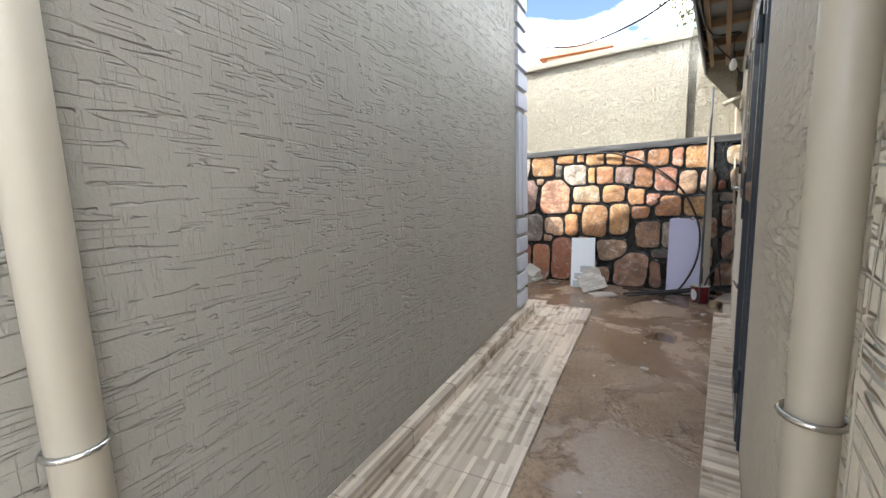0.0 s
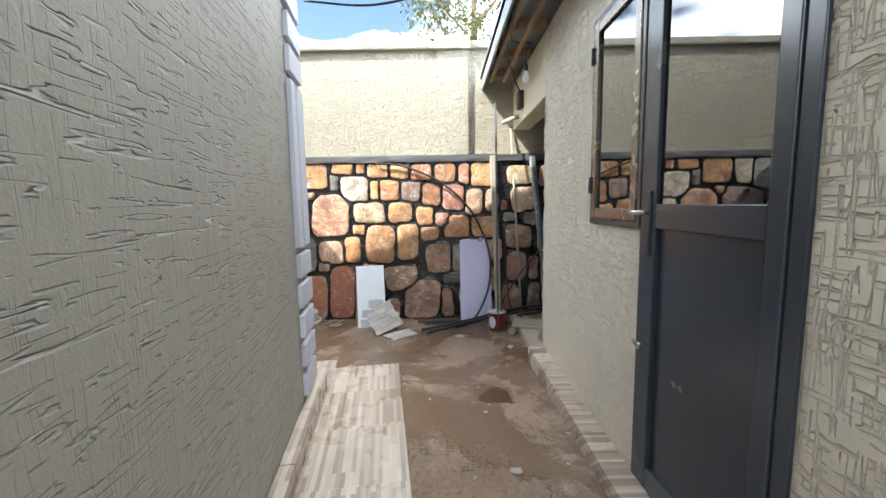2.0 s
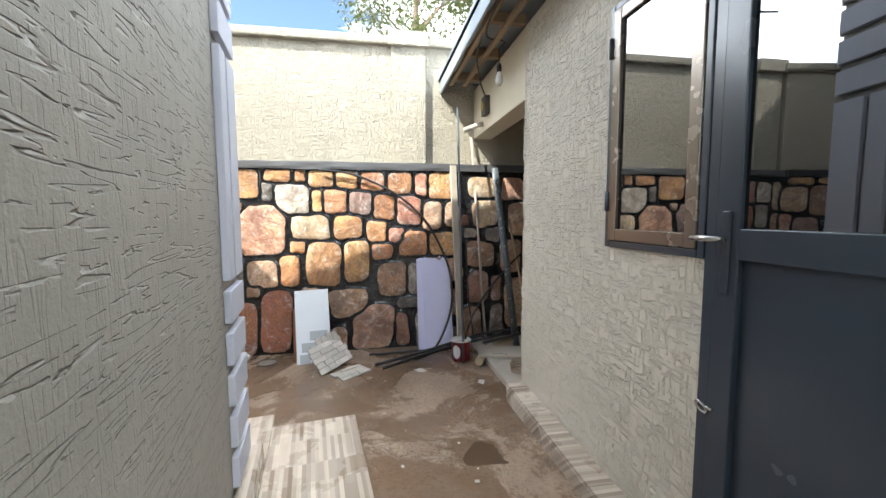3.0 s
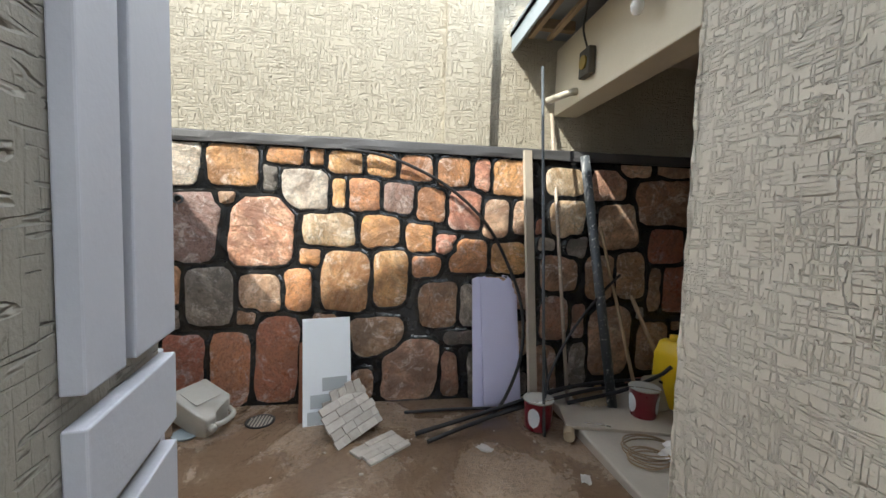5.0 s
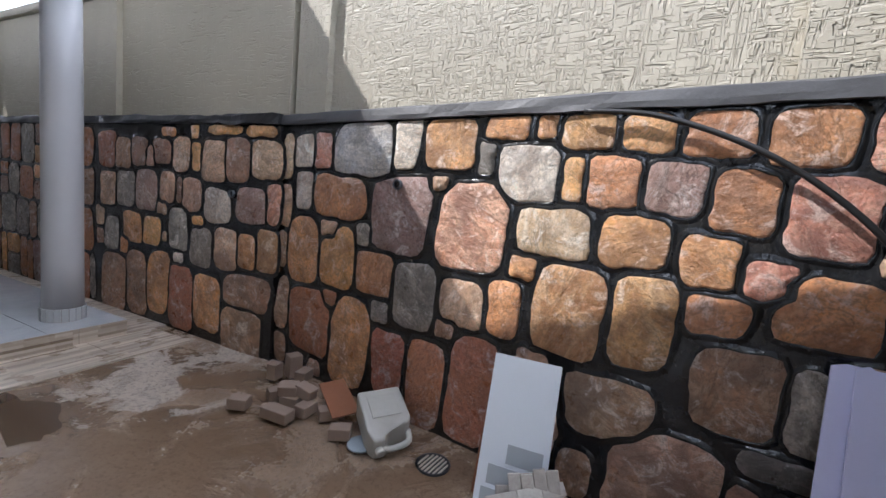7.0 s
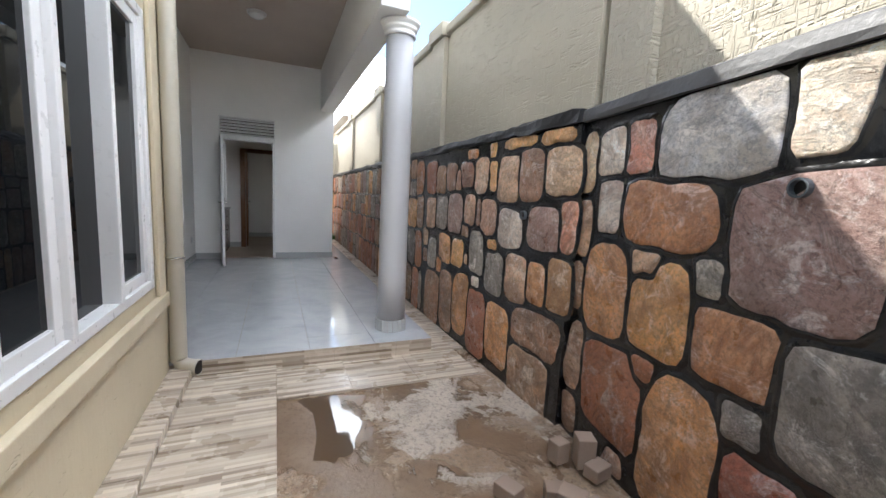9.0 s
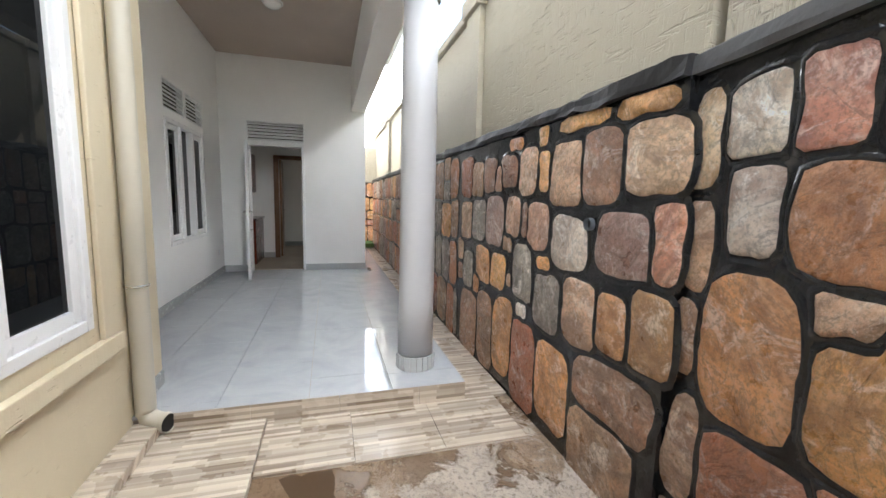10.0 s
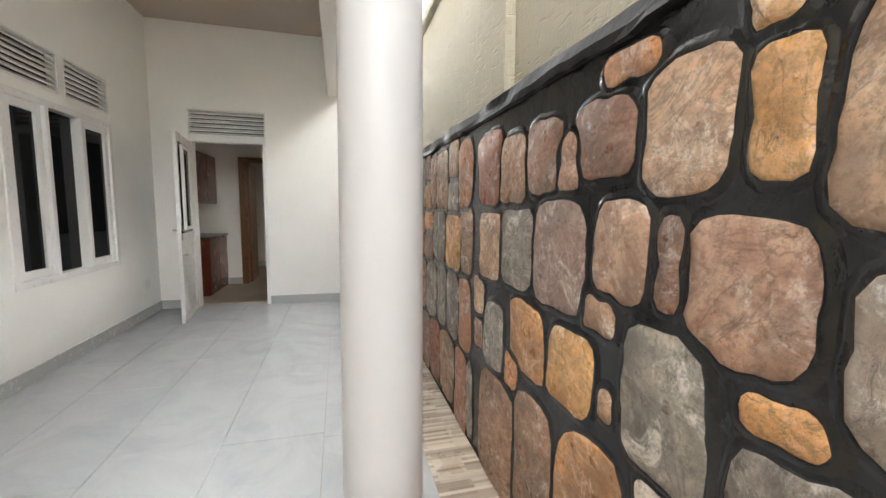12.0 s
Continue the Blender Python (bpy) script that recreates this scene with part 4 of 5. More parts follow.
cladding_panel("split-stone wall tile half hidden behind others", leaning((-1.69, 0.95, 0.012), (-1.48, 1.13, 0.012), (-0.08, 0.10, 0.25)), 0.24, 4, 15)
cladding_panel("pale stone tile lying on the wet ground", AX @ pose(-1.36, 0.80, 0.014, -88, 0, 40) @ pose(-0.15, -0.012, -0.10), 0.30, 4, 12, 0.05)


def foam_board(p0, p1, up, cut, label):
    p0, p1, up = Vector(p0), Vector(p1), Vector(up)
    ob = thing("foam_board", label, "board", AX)
    bm = bmesh.new()
    n = (p1 - p0).cross(up).normalized() * 0.01
    front = [p0, p1, p1 + up * cut, p0 + (p1 - p0) * 0.72 + up * (cut + 0.10), p0 + (p1 - p0) * 0.70 + up * (cut + 0.04), p0 + (p1 - p0) * 0.12 + up]
    front.append(p0 + up * 0.985)
    a = [bm.verts.new(v) for v in front]
    b = [bm.verts.new(v - n) for v in front]
    bm.faces.new(a)
    bm.faces.new(b[::-1])
    for i in range(len(a)):
        bm.faces.new((a[i], b[i], b[(i + 1) % len(a)], a[(i + 1) % len(a)]))
    part("sheet", bm, POLY, ob)


foam_board((-0.68, 1.26, 0.02), (-0.33, 1.29, 0.02), (0.0, 0.17, 0.98), 0.95, "lilac-white foam board leaning on the stone wall")
foam_board((-0.60, 1.235, 0.05), (-0.30, 1.265, 0.05), (-0.02, 0.18, 0.96), 0.84, "torn lilac-white foam board leaning on the stone wall")


def pole(name, label, pts, r, material, sides=10, taper=None):
    ob = thing(name, label, "pole", AX)
    bm = bmesh.new()
    tube(bm, pts, r, sides, taper=taper)
    part("shaft", bm, material, ob)
    return ob


st = Vector((-0.245, 1.415, 2.0)) - Vector((-0.24, 1.16, 0.02))
slab("timber_batten", "pale sawn timber batten leaning on the stone wall", "timber", (-0.265, 1.16, 0.02), (-0.20, 1.17, 0.02), st, 0.035, PALEWOOD, "batten")
pole("metal_rod", "thin grey metal rod leaning on the wall", [(-0.29, 0.83, 0.02), (-0.27, 1.2, 2.55)], 0.011, STEELBLUE, 8)
pole("white_batten", "thin paint-spattered pale rod leaning on the wall", [(0.03, 1.16, 0.08), (-0.036, 1.56, 2.33)], 0.014, SPATTERWOOD, 6)
pole("steel_pipe", "dark paint-spattered steel pipe leaning on the wall", [(0.335, 1.06, 0.085), (0.19, 1.40, 1.97)], 0.036, SPATTER, 16)
pole("broom_stick", "thin brown wooden broom stick standing in a paint tin", [(0.47, 0.95, 0.14), (0.36, 1.41, 1.42)], 0.013, TIMBER, 8)
pole("tool_handle", "brown wooden tool handle leaning on the wall", [(0.83, 1.02, 0.12), (0.66, 1.40, 0.86)], 0.017, TIMBER, 8)
hoses = [
    ("black plastic hose hanging in a bow down the stone wall", [(-1.68, 1.40, 1.93), (-1.35, 1.40, 1.89), (-0.95, 1.39, 1.72), (-0.62, 1.39, 1.45), (-0.42, 1.37, 1.12), (-0.33, 1.26, 0.8), (-0.36, 1.15, 0.45), (-0.52, 1.08, 0.12), (-0.70, 1.02, 0.03)], 0.012),
    ("black plastic pipe lying on the ground", [(-1.20, 1.22, 0.03), (-0.85, 1.24, 0.03), (-0.55, 1.21, 0.04)], 0.011),
    ("black plastic pipe lying across the rubble", [(-1.14, 0.92, 0.03), (-0.60, 1.05, 0.10), (-0.05, 1.14, 0.20), (0.35, 1.18, 0.23)], 0.015),
    ("black plastic pipe lying across the rubble", [(-1.07, 0.82, 0.03), (-0.55, 1.0, 0.10), (0.10, 1.12, 0.18), (0.55, 1.15, 0.22)], 0.014),
    ("black plastic pipe lying across the rubble", [(-0.75, 1.0, 0.03), (0.0, 1.18, 0.18), (0.55, 1.10, 0.27), (0.92, 1.0, 0.24)], 0.012),
    ("bent black rod standing in a paint tin", [(-0.26, 0.93, 0.12), (-0.20, 1.0, 0.35), (0.0, 1.12, 0.62), (0.25, 1.2, 0.88), (0.46, 1.26, 1.05)], 0.010),
    ("dark pipe lying over the rubble", [(-0.05, 1.0, 0.16), (0.35, 1.02, 0.22), (0.62, 0.98, 0.34), (0.72, 0.96, 0.42)], 0.014),
    ("black cable standing behind the batten", [(-0.16, 1.28, 1.2), (-0.13, 1.30, 0.6), (-0.08, 1.25, 0.12)], 0.008),
]
for label, pts, r in hoses:
    ob = thing("black_hose", label, "hose", AX, "black hoses by the stone wall")
    bm = bmesh.new()
    tube(bm, bent(pts, 8), r, 10)
    part("tube", bm, BLACKRUB, ob)


def paint_tin(m, label):
    ob = thing("paint_tin", label, "bucket", m, "paint tins")
    part("can", lathe(bmesh.new(), [(0.080, 0.0), (0.084, 0.004), (0.088, 0.03), (0.097, 0.19), (0.101, 0.195), (0.101, 0.203), (0.095, 0.205), (0.092, 0.19), (0.088, 0.12)], 32), MAROON, ob)
    part("rim", lathe(bmesh.new(), [(0.096, 0.197), (0.104, 0.198), (0.105, 0.206), (0.097, 0.209), (0.094, 0.203)], 32), GREYPLASTIC, ob, "paint-smeared pale rim")
    for a in (-150, -20):
        bm = bmesh.new()
        rows = []
        for i in range(9):
            v = -1 + i / 4
            half = 0.42 * math.sqrt(max(0.0, 1 - v * v)) + 0.02
            rr = 0.0935 + 0.0045 * v + 0.0025
            rows.append([bm.verts.new((rr * math.cos(u), rr * math.sin(u), 0.10 + 0.07 * v)) for u in [radians(a) + half * (j / 4 - 1) for j in range(9)]])
        for r0, r1 in zip(rows, rows[1:]):
            for j in range(8):
                bm.faces.new((r0[j], r0[j + 1], r1[j + 1], r1[j]))
        part("emblem", bm, BOARD, ob, "white oval printed on the tin")
    bm = bmesh.new()
    tube(bm, [(0.106 * math.cos(a), 0.106 * math.sin(a), 0.185 - 0.05 * math.sin(a)) for a in [math.pi * i / 12 + math.pi for i in range(13)]], 0.003, 6)
    part("bail", bm, CHROME, ob, "wire handle")


paint_tin(AX @ pose(-0.29, 0.95, 0.02, 0, 0, 20), "maroon and white paint tin standing on the ground")
paint_tin(AX @ pose(0.47, 0.90, 0.099, 0, 0, -30), "maroon and white paint tin standing on a board")
rl = thing("paint_roller", "worn cream paint roller lying on its side", "roller", AX @ pose(-0.13, 0.80, 0.06, 0, 0, 65))
bm = bmesh.new()
tube(bm, [(-0.07, 0, 0), (0.07, 0, 0)], 0.036, 18)
part("sleeve", bm, STRAW, rl)
bm = bmesh.new()
tube(bm, bent([(0.07, 0, 0), (0.1, 0, 0), (0.11, -0.06, 0.02), (0.05, -0.18, 0.06), (0.04, -0.26, 0.06)]), 0.004, 6)
part("arm", bm, CHROME, rl)
pk = thing("wooden_board", "weathered pale board lying on the bay's edge", "board", AX @ pose(0.24, 0.87, 0.076, 0, 0, -14))
part("board", boxes((-0.36, 0.36, -0.15, 0.17, 0, 0.022), bevel=0.004), PALEWOOD, pk)
bh = thing("straw_brush", "worn straw brush head lying on the board", "brush", AX @ pose(0.22, 1.20, 0.076, 0, 0, 10))
part("block", boxes((-0.13, 0.13, 0.0, 0.03, 0.02, 0.07), bevel=0.006), TIMBER, bh)
bm = bmesh.new()
rng = random.Random(5)
for i in range(46):
    x = -0.13 + 0.26 * i / 45
    tube(bm, [(x * 0.9, 0.0, 0.05 - 0.03 * (i % 3) / 2), (x * 1.05, -0.06, 0.045 - 0.015 * (i % 3)), (x * 1.15 + rng.uniform(-0.01, 0.01), -0.13 + rng.uniform(-0.02, 0.01), 0.012 + 0.008 * (i % 3))], 0.005, 4)
part("bristles", bm, STRAW, bh, "frayed straw bristles")


def jerrycan(m, label, material):
    ob = thing("jerrycan", label, "jerrycan", m, "jerrycans")
    prof = [(-0.14, 0.0), (0.14, 0.0), (0.14, 0.285), (0.10, 0.325), (-0.02, 0.338), (-0.04, 0.395), (-0.115, 0.395), (-0.14, 0.315)]
    bm = bmesh.new()
    a = [bm.verts.new((x, -0.10 + 0.03 * max(0, z - 0.30) / 0.1, z)) for x, z in prof]
    b = [bm.verts.new((x, 0.10 - 0.03 * max(0, z - 0.30) / 0.1, z)) for x, z in prof]
    bm.faces.new(a)
    bm.faces.new(b[::-1])
    for i in range(8):
        bm.faces.new((a[i], b[i], b[(i + 1) % 8], a[(i + 1) % 8]))
    bmesh.ops.bevel(bm, geom=bm.edges[:], offset=0.018, segments=3, affect="EDGES", profile=0.5)
    for f in bm.faces:
        f.smooth = True
    part("body", bm, material, ob)
    for y in (-0.102, 0.102):
        part("rib_panel", boxes((-0.09, 0.09, min(y, y * 0.96), max(y, y * 0.96), 0.06, 0.25), bevel=0.0018), material, ob)
    bm = bmesh.new()
    tube(bm, bent([(-0.06, 0, 0.378), (-0.02, 0, 0.405), (0.06, 0, 0.398), (0.108, 0, 0.37), (0.122, 0, 0.30)], 6), 0.019, 12)
    part("handle", bm, material, ob)
    part("cap", lathe(bmesh.new(), [(0.027, 0.0), (0.027, 0.03), (0.022, 0.036), (0.010, 0.038)], 18, (-0.08, 0, 0.393)), material, ob)


jerrycan(AX @ pose(0.90, 1.10, 0.077, 0, 0, 25) @ Matrix.Scale(1.28, 4), "yellow plastic jerrycan standing in the open bay", YELLOW)
jerrycan(AX @ pose(1.28, 1.12, 0.077, 0, 0, -25) @ Matrix.Scale(1.25, 4), "yellow plastic jerrycan standing behind another", YELLOW)
zc = Vector((0.78, -0.50, -0.22)).normalized()
yc = Vector((0.25, -0.25, 0.9))
yc = (yc - zc * yc.dot(zc)).normalized()
lying = Matrix((yc.cross(zc), yc, zc)).transposed().to_4x4()
lying.translation = (-2.70, 1.29, 0.165)
jerrycan(AX @ lying @ Matrix.Scale(0.94, 4), "dirty pale plastic jerrycan lying by the stone wall", GREYPLASTIC)
# hose coil and cement sack in the bay
co_ = thing("hose_coil", "dark hose coiled on the bay floor", "hose", AX @ pose(0.68, 0.50, 0.076))
bm = bmesh.new()
tube(bm, [((0.15 + 0.006 * math.sin(3 * a)) * math.cos(a), (0.15 + 0.006 * math.cos(2 * a)) * math.sin(a), 0.02 + 0.007 * a) for a in [0.3 * i for i in range(84)]], 0.021, 8)
part("tube", bm, BLACKRUB, co_)
rag = thing("rag", "crumpled pale rag on the bay floor", "rag", AX @ pose(0.42, 0.42, 0.076))
bm = bmesh.new()
bmesh.ops.create_icosphere(bm, subdivisions=3, radius=1)
for v in bm.verts:
    k = 1 + 0.5 * noise.noise(v.co * 1.8) + 0.2 * noise.noise(v.co * 5)
    v.co = Vector((v.co.x * 0.13 * k, v.co.y * 0.10 * k, max(0, v.co.z * 0.07 * k + 0.03)))
    
part("cloth", bm, PAPER, rag)
for k, (x, y, r) in enumerate(((0.25, 0.52, 0.16), (0.18, 0.42, 0.12))):
    c = thing("wire_coil", "thin brown wire coiled on the bay's edge", "wire", AX @ pose(x, y, 0.077), "wire coils")
    bm = bmesh.new()
    tube(bm, [((r + 0.012 * math.sin(2.3 * a)) * math.cos(a), (r * 0.8 + 0.01 * math.cos(1.7 * a)) * math.sin(a), 0.004 + 0.0018 * a) for a in [0.3 * i for i in range(64)]], 0.004, 5)
    part("wire", bm, TIMBER, c)
shv = thing("shovel_blade", "dusty grey shovel blade standing against rubble", "shovel", AX @ pose(0.66, 0.98, 0.076, -20, 0, 10))
bm = boxes((-0.11, 0.11, -0.004, 0.004, 0, 0.26))
bmesh.ops.bevel(bm, geom=[e for e in bm.edges if abs(e.verts[0].co.y - e.verts[1].co.y) > 0.005], offset=0.04, segments=3, affect="EDGES", profile=0.5)
part("blade", bm, CONCRETE, shv)


# ---- puddles ----
def water_mat():
    n = Nodes("muddy_water", 0.03)
    n.color(n.mix(n.noise(3, 4), (0.095, 0.06, 0.036), (0.07, 0.045, 0.028)))
    n.bump(n.noise(14, 2), 0.03, 0.004)
    return n.m


WATER = water_mat()


def puddle(x, y, rx, ry, seed, rise=0.003, low=(-99, -99)):
    bm = bmesh.new()
    edge = []
    for i in range(48):
        a = 2 * math.pi * i / 48
        k = 1 + 0.35 * noise.noise((math.cos(a) * 1.6, math.sin(a) * 1.6, seed)) + 0.18 * noise.noise((math.cos(a) * 5, math.sin(a) * 5, seed))
        edge.append(bm.verts.new((max(low[0], x + rx * k * math.cos(a)), max(low[1], y + ry * k * math.sin(a)), ground_z(x, y) + rise)))
    bm.faces.new(edge)
    struct("water", bm, WATER, "shallow muddy puddle on the screed")


puddle(-3.46, 5.06, 0.40, 0.27, 3.1, 0.004, (-3.82, 4.856))
puddle(0.18, 3.90, 0.12, 0.17, 6.4, 0.001)


# ---- bricks, drain, scraps ----
def loose_brick(x, y, z, rz, rx=0, ry=0, s=(0.125, 0.088, 0.072)):
    ob = thing("brick", "dusty brown paving brick on the heap", "brick", AX @ pose(x, y, z, rx, ry, rz), "loose bricks")
    part("block", boxes((-s[0] / 2, s[0] / 2, -s[1] / 2, s[1] / 2, 0, s[2]), bevel=0.006), BRICK, ob)


for args in ((-3.45, 0.83, 0.02, 30), (-3.17, 0.91, 0.02, 12, 0, 0, (0.20, 0.09, 0.07)), (-3.39, 1.06, 0.02, 70), (-3.24, 1.06, 0.02, 20), (-3.09, 1.06, 0.02, 100), (-3.66, 1.22, 0.02, 15, 0, 0, (0.08, 0.09, 0.12)), (-3.27, 1.06, 0.094, 40, 8, 0), (-3.60, 1.34, 0.02, 75, 0, 0, (0.10, 0.10, 0.17)), (-3.17, 1.11, 0.094, 10, 0, 12), (-3.5, 1.36, 0.02, 110), (-2.74, 1.03, 0.02, 35), (-2.95, 1.12, 0.02, 60)):
    loose_brick(*args)
rp = thing("rusty_sheet", "rusty orange steel offcut lying on the bricks", "sheet", AX @ pose(-2.95, 1.20, 0.125, 4, 12, -25))
part("sheet", boxes((-0.17, 0.17, -0.085, 0.085, 0, 0.008), bevel=0.002), RUST, rp)
lid = thing("tin_lid", "small blue-grey tin lid on the ground", "lid", AX @ pose(-2.60, 1.06, 0.016))
part("disc", lathe(bmesh.new(), [(0.075, 0), (0.08, 0.006), (0.078, 0.014), (0.068, 0.010)], 24), FASCIA, lid)
dr = thing("drain_cover", "round black floor drain cover", "drain", AX @ pose(-2.19, 1.2, 0.012))
part("rim", lathe(bmesh.new(), [(0.095, 0), (0.097, 0.008), (0.085, 0.010), (0.083, 0.0)], 28), BLACKRUB, dr)
for k in range(7):
    x = -0.066 + 0.022 * k
    half = math.sqrt(0.083 ** 2 - x * x)
    part("bar", boxes((x - 0.005, x + 0.005, -half, half, 0.001, 0.006)), CONCRETE, dr)
rng = random.Random(11)
for k in range(34):
    if k < 22:
        x, y = rng.uniform(-0.35, 0.55), rng.uniform(1.6, 5.4)
    else:
        x, y = rng.uniform(-1.2, 0.5), rng.uniform(5.0, 5.7)
    s = rng.uniform(0.004, 0.013)
    ob = thing("stone_chip", "small pale stone chip on the wet ground", "chip", pose(x, y, ground_z(x, y) - 0.001, 0, 0, rng.uniform(0, 360)), "stone chips on the ground")
    part("chip", boxes((-s, s, -s * 0.7, s * 0.7, 0, s * 0.6), bevel=s * 0.2), GRIT, ob)
for x, y, s in ((0.19, 5.37, 0.05), (0.62, 4.95, 0.04), (0.05, 3.1, 0.03)):
    ob = thing("paper_scrap", "crumpled white paper scrap on the ground", "paper", pose(x, y, ground_z(x, y) + 0.002, 0, 0, 60 * s * 100))
    bm = bmesh.new()
    g = [[bm.verts.new(((i - 2) * s / 2, (j - 2) * s / 3, 0.012 + 0.012 * noise.noise((i * 1.1, j * 1.3, s * 90)))) for i in range(5)] for j in range(5)]
    for j in range(4):
        for i in range(4):
            bm.faces.new((g[j][i], g[j][i + 1], g[j + 1][i + 1], g[j + 1][i]))
    bmesh.ops.solidify(bm, geom=bm.faces[:], thickness=0.002)
    part("sheet", bm, PAPER, ob)


# ---- beyond the walls ----
def tree(x, y, h, seed, spread, label, n_leaf=2600):
    rng = random.Random(seed)
    t = thing("tree", label, "tree", pose(x, y, 0), "trees beyond the wall")
    bm = bmesh.new()
    tube(bm, bent([(0, 0, -0.1), (0.1, 0.05, h * 0.3), (-0.05, 0.1, h * 0.6), (0.1, 0.0, h * 0.95)]), 0.16, 8, taper=0.04)
    tips = []
    for k in range(16):
        a, z0 = rng.uniform(0, 6.28), h * rng.uniform(0.45, 0.9)
        L = spread * rng.uniform(0.5, 1.0)
        end = Vector((math.cos(a) * L, math.sin(a) * L, z0 + rng.uniform(0.2, 0.28) * h * rng.uniform(-0.4, 1)))
        mid = Vector((math.cos(a) * L * 0.5, math.sin(a) * L * 0.5, z0 + 0.1 * h))
        tube(bm, bent([(0, 0, z0), mid, end], 4), 0.05, 6, taper=0.012)
        tips += [mid.lerp(end, u) for u in (0.3, 0.6, 0.85, 1.0)]
    part("trunk", bm, BARK, t)
    verts, faces = [], []
    for k in range(n_leaf):
        c = rng.choice(tips) + Vector((rng.gauss(0, 0.36), rng.gauss(0, 0.36), rng.gauss(-0.1, 0.32)))
        a, l, w = rng.uniform(0, 6.28), rng.uniform(0.09, 0.17), rng.uniform(0.02, 0.036)
        d = Vector((math.cos(a), math.sin(a), rng.uniform(-1.2, 0.1))).normalized()
        s = d.cross(Vector((0, 0, 1))).normalized()
        i = len(verts)
        verts += [c, c + d * l * 0.5 + s * w, c + d * l, c + d * l * 0.5 - s * w]
        faces.append((i, i + 1, i + 2, i + 3))
    me = bpy.data.meshes.new("crown")
    me.from_pydata(verts, [], faces)
    me.materials.append(LEAF)
    cr_ = new("crown", me)
    cr_.parent = t


tree(2.0, 12.2, 9.4, 3, 2.1, "tall slender-leaved tree beyond the yard wall", 12000)


def far_house(name, label, m, w, d, h, roof):
    o = thing(name, label, "house", m)
    part("wall", boxes((-w / 2, w / 2, 0, d, 0, h)), SMOOTH, o)
    bm = bmesh.new()
    a = [bm.verts.new(p) for p in ((-w / 2 - 0.4, -0.4, h), (w / 2 + 0.4, -0.4, h), (w / 2 + 0.4, d + 0.4, h), (-w / 2 - 0.4, d + 0.4, h), (-w / 2, d / 2, h + 0.26 * d), (w / 2, d / 2, h + 0.26 * d))]
    for q in ((0, 1, 5, 4), (2, 3, 4, 5), (3, 0, 4), (1, 2, 5), (0, 3, 2, 1)):
        bm.faces.new([a[i] for i in q])
    part("roof", bm, roof, o)
    for x in (-w / 4, w / 4):
        win = part("window", boxes((x - 0.5, x + 0.5, -0.02, 0.003, h - 1.9, h - 0.7)), GLASS, o)
        part("frame", frame_bars(bmesh.new(), x - 0.55, x + 0.55, h - 1.95, h - 0.65, -0.04, 0.002, 0.06), FRAMEWHITE, win)


far_house("house", "neighbouring house with an orange tiled roof", pose(-3.6, 24.5, 0), 3.2, 5.0, 9.0, REDROOF)
far_house("house", "neighbouring house with a grey sheet roof", pose(-20.5, 12.6, 0, 0, 0, 90), 9.0, 7.0, 5.0, TIN)
gp = struct("lawn", boxes((-14.2, -13.3, 5.95, 6.5, 0.05, FLOOR + 0.02)), GRASS, "small strip of lawn at the passage's end")

# ---- pieces: quoins of the house corner ----
def quoins():
    z = 0.25
    specs = [(0.142, 1)] * 5 + [(0.98, 2)] + [(0.142, 1)] * 8
    wall = bpy.data.objects["wall_house_side"]
    for h, kind in specs:
        if kind == 1:
            sets = [(3.79, HY)]
        else:
            sets = [(3.79, 3.90), (3.935, HY)]
        for a, b in sets:
            part("quoin", boxes((HX + 0.001, HX + 0.032, a, b, z, z + h), bevel=0.0035), QUOIN, wall, "pale painted corner block")
        if kind == 1:
            fr = [(-1.50, HX)]
        else:
            fr = [(-1.50, -1.31), (-1.27, HX)]
        for a, b in fr:
            part("quoin", boxes((a, b, HY + 0.001, HY + 0.030, z, z + h), bevel=0.0035), QUOIN, wall)
        z += h + 0.045


quoins()


# ---- pieces: tiles ----
def tile_piece(parent, x0, x1, y0, y1, z0, z1, material, m=None, bevel=0.003, name="tile"):
    ob = part(name, boxes((x0, x1, y0, y1, z0, z1), bevel=bevel), material, parent, m=m)
    return ob


strips = struct("pavement", boxes((-1.02, -0.50, -1.2, 4.64, -0.05, 0.03), (-4.36, -1.02, 4.2, 4.78, -0.08, -0.03), (-4.36, -3.85, 4.78, 6.41, -0.08, -0.03), (-14.0, -4.36, 6.18, 6.5, -0.08, -0.03)), GROUT, "wood-strip tiled apron round the house")
J = 0.0012
y = 4.66
while y > -1.1:
    t = ground_z(-0.7, y - 0.26) + 0.028
    tile_piece(strips, -1.02, -0.48, y - 0.52 + J, y - J, t - 0.06, t, STRIP)
    y -= 0.52
x = -1.02
while x > -3.8:
    x1 = max(x - 0.52, -3.83)
    t = ground_z(x, 4.2) + 0.018
    tile_piece(strips, x1 + J, x - J, 4.2, 4.845, t - 0.06, t, STRIP)
    x -= 0.52
ys = [4.2, 4.845, 5.37, 5.90, 6.43]
for a, b in zip(ys, ys[1:]):
    t = max(ground_z(-3.9, a), ground_z(-3.9, b)) + 0.016
    tile_piece(strips, -4.37, -3.83 - J, a + J, b - J, t - 0.06, t, STRIP)
x = -4.37
while x > -13.9:
    tile_piece(strips, x - 0.52 + J, x - J, 6.205, 6.54, -0.06, ground_z(-5, 6) + 0.02, STRIP)
    x -= 0.52
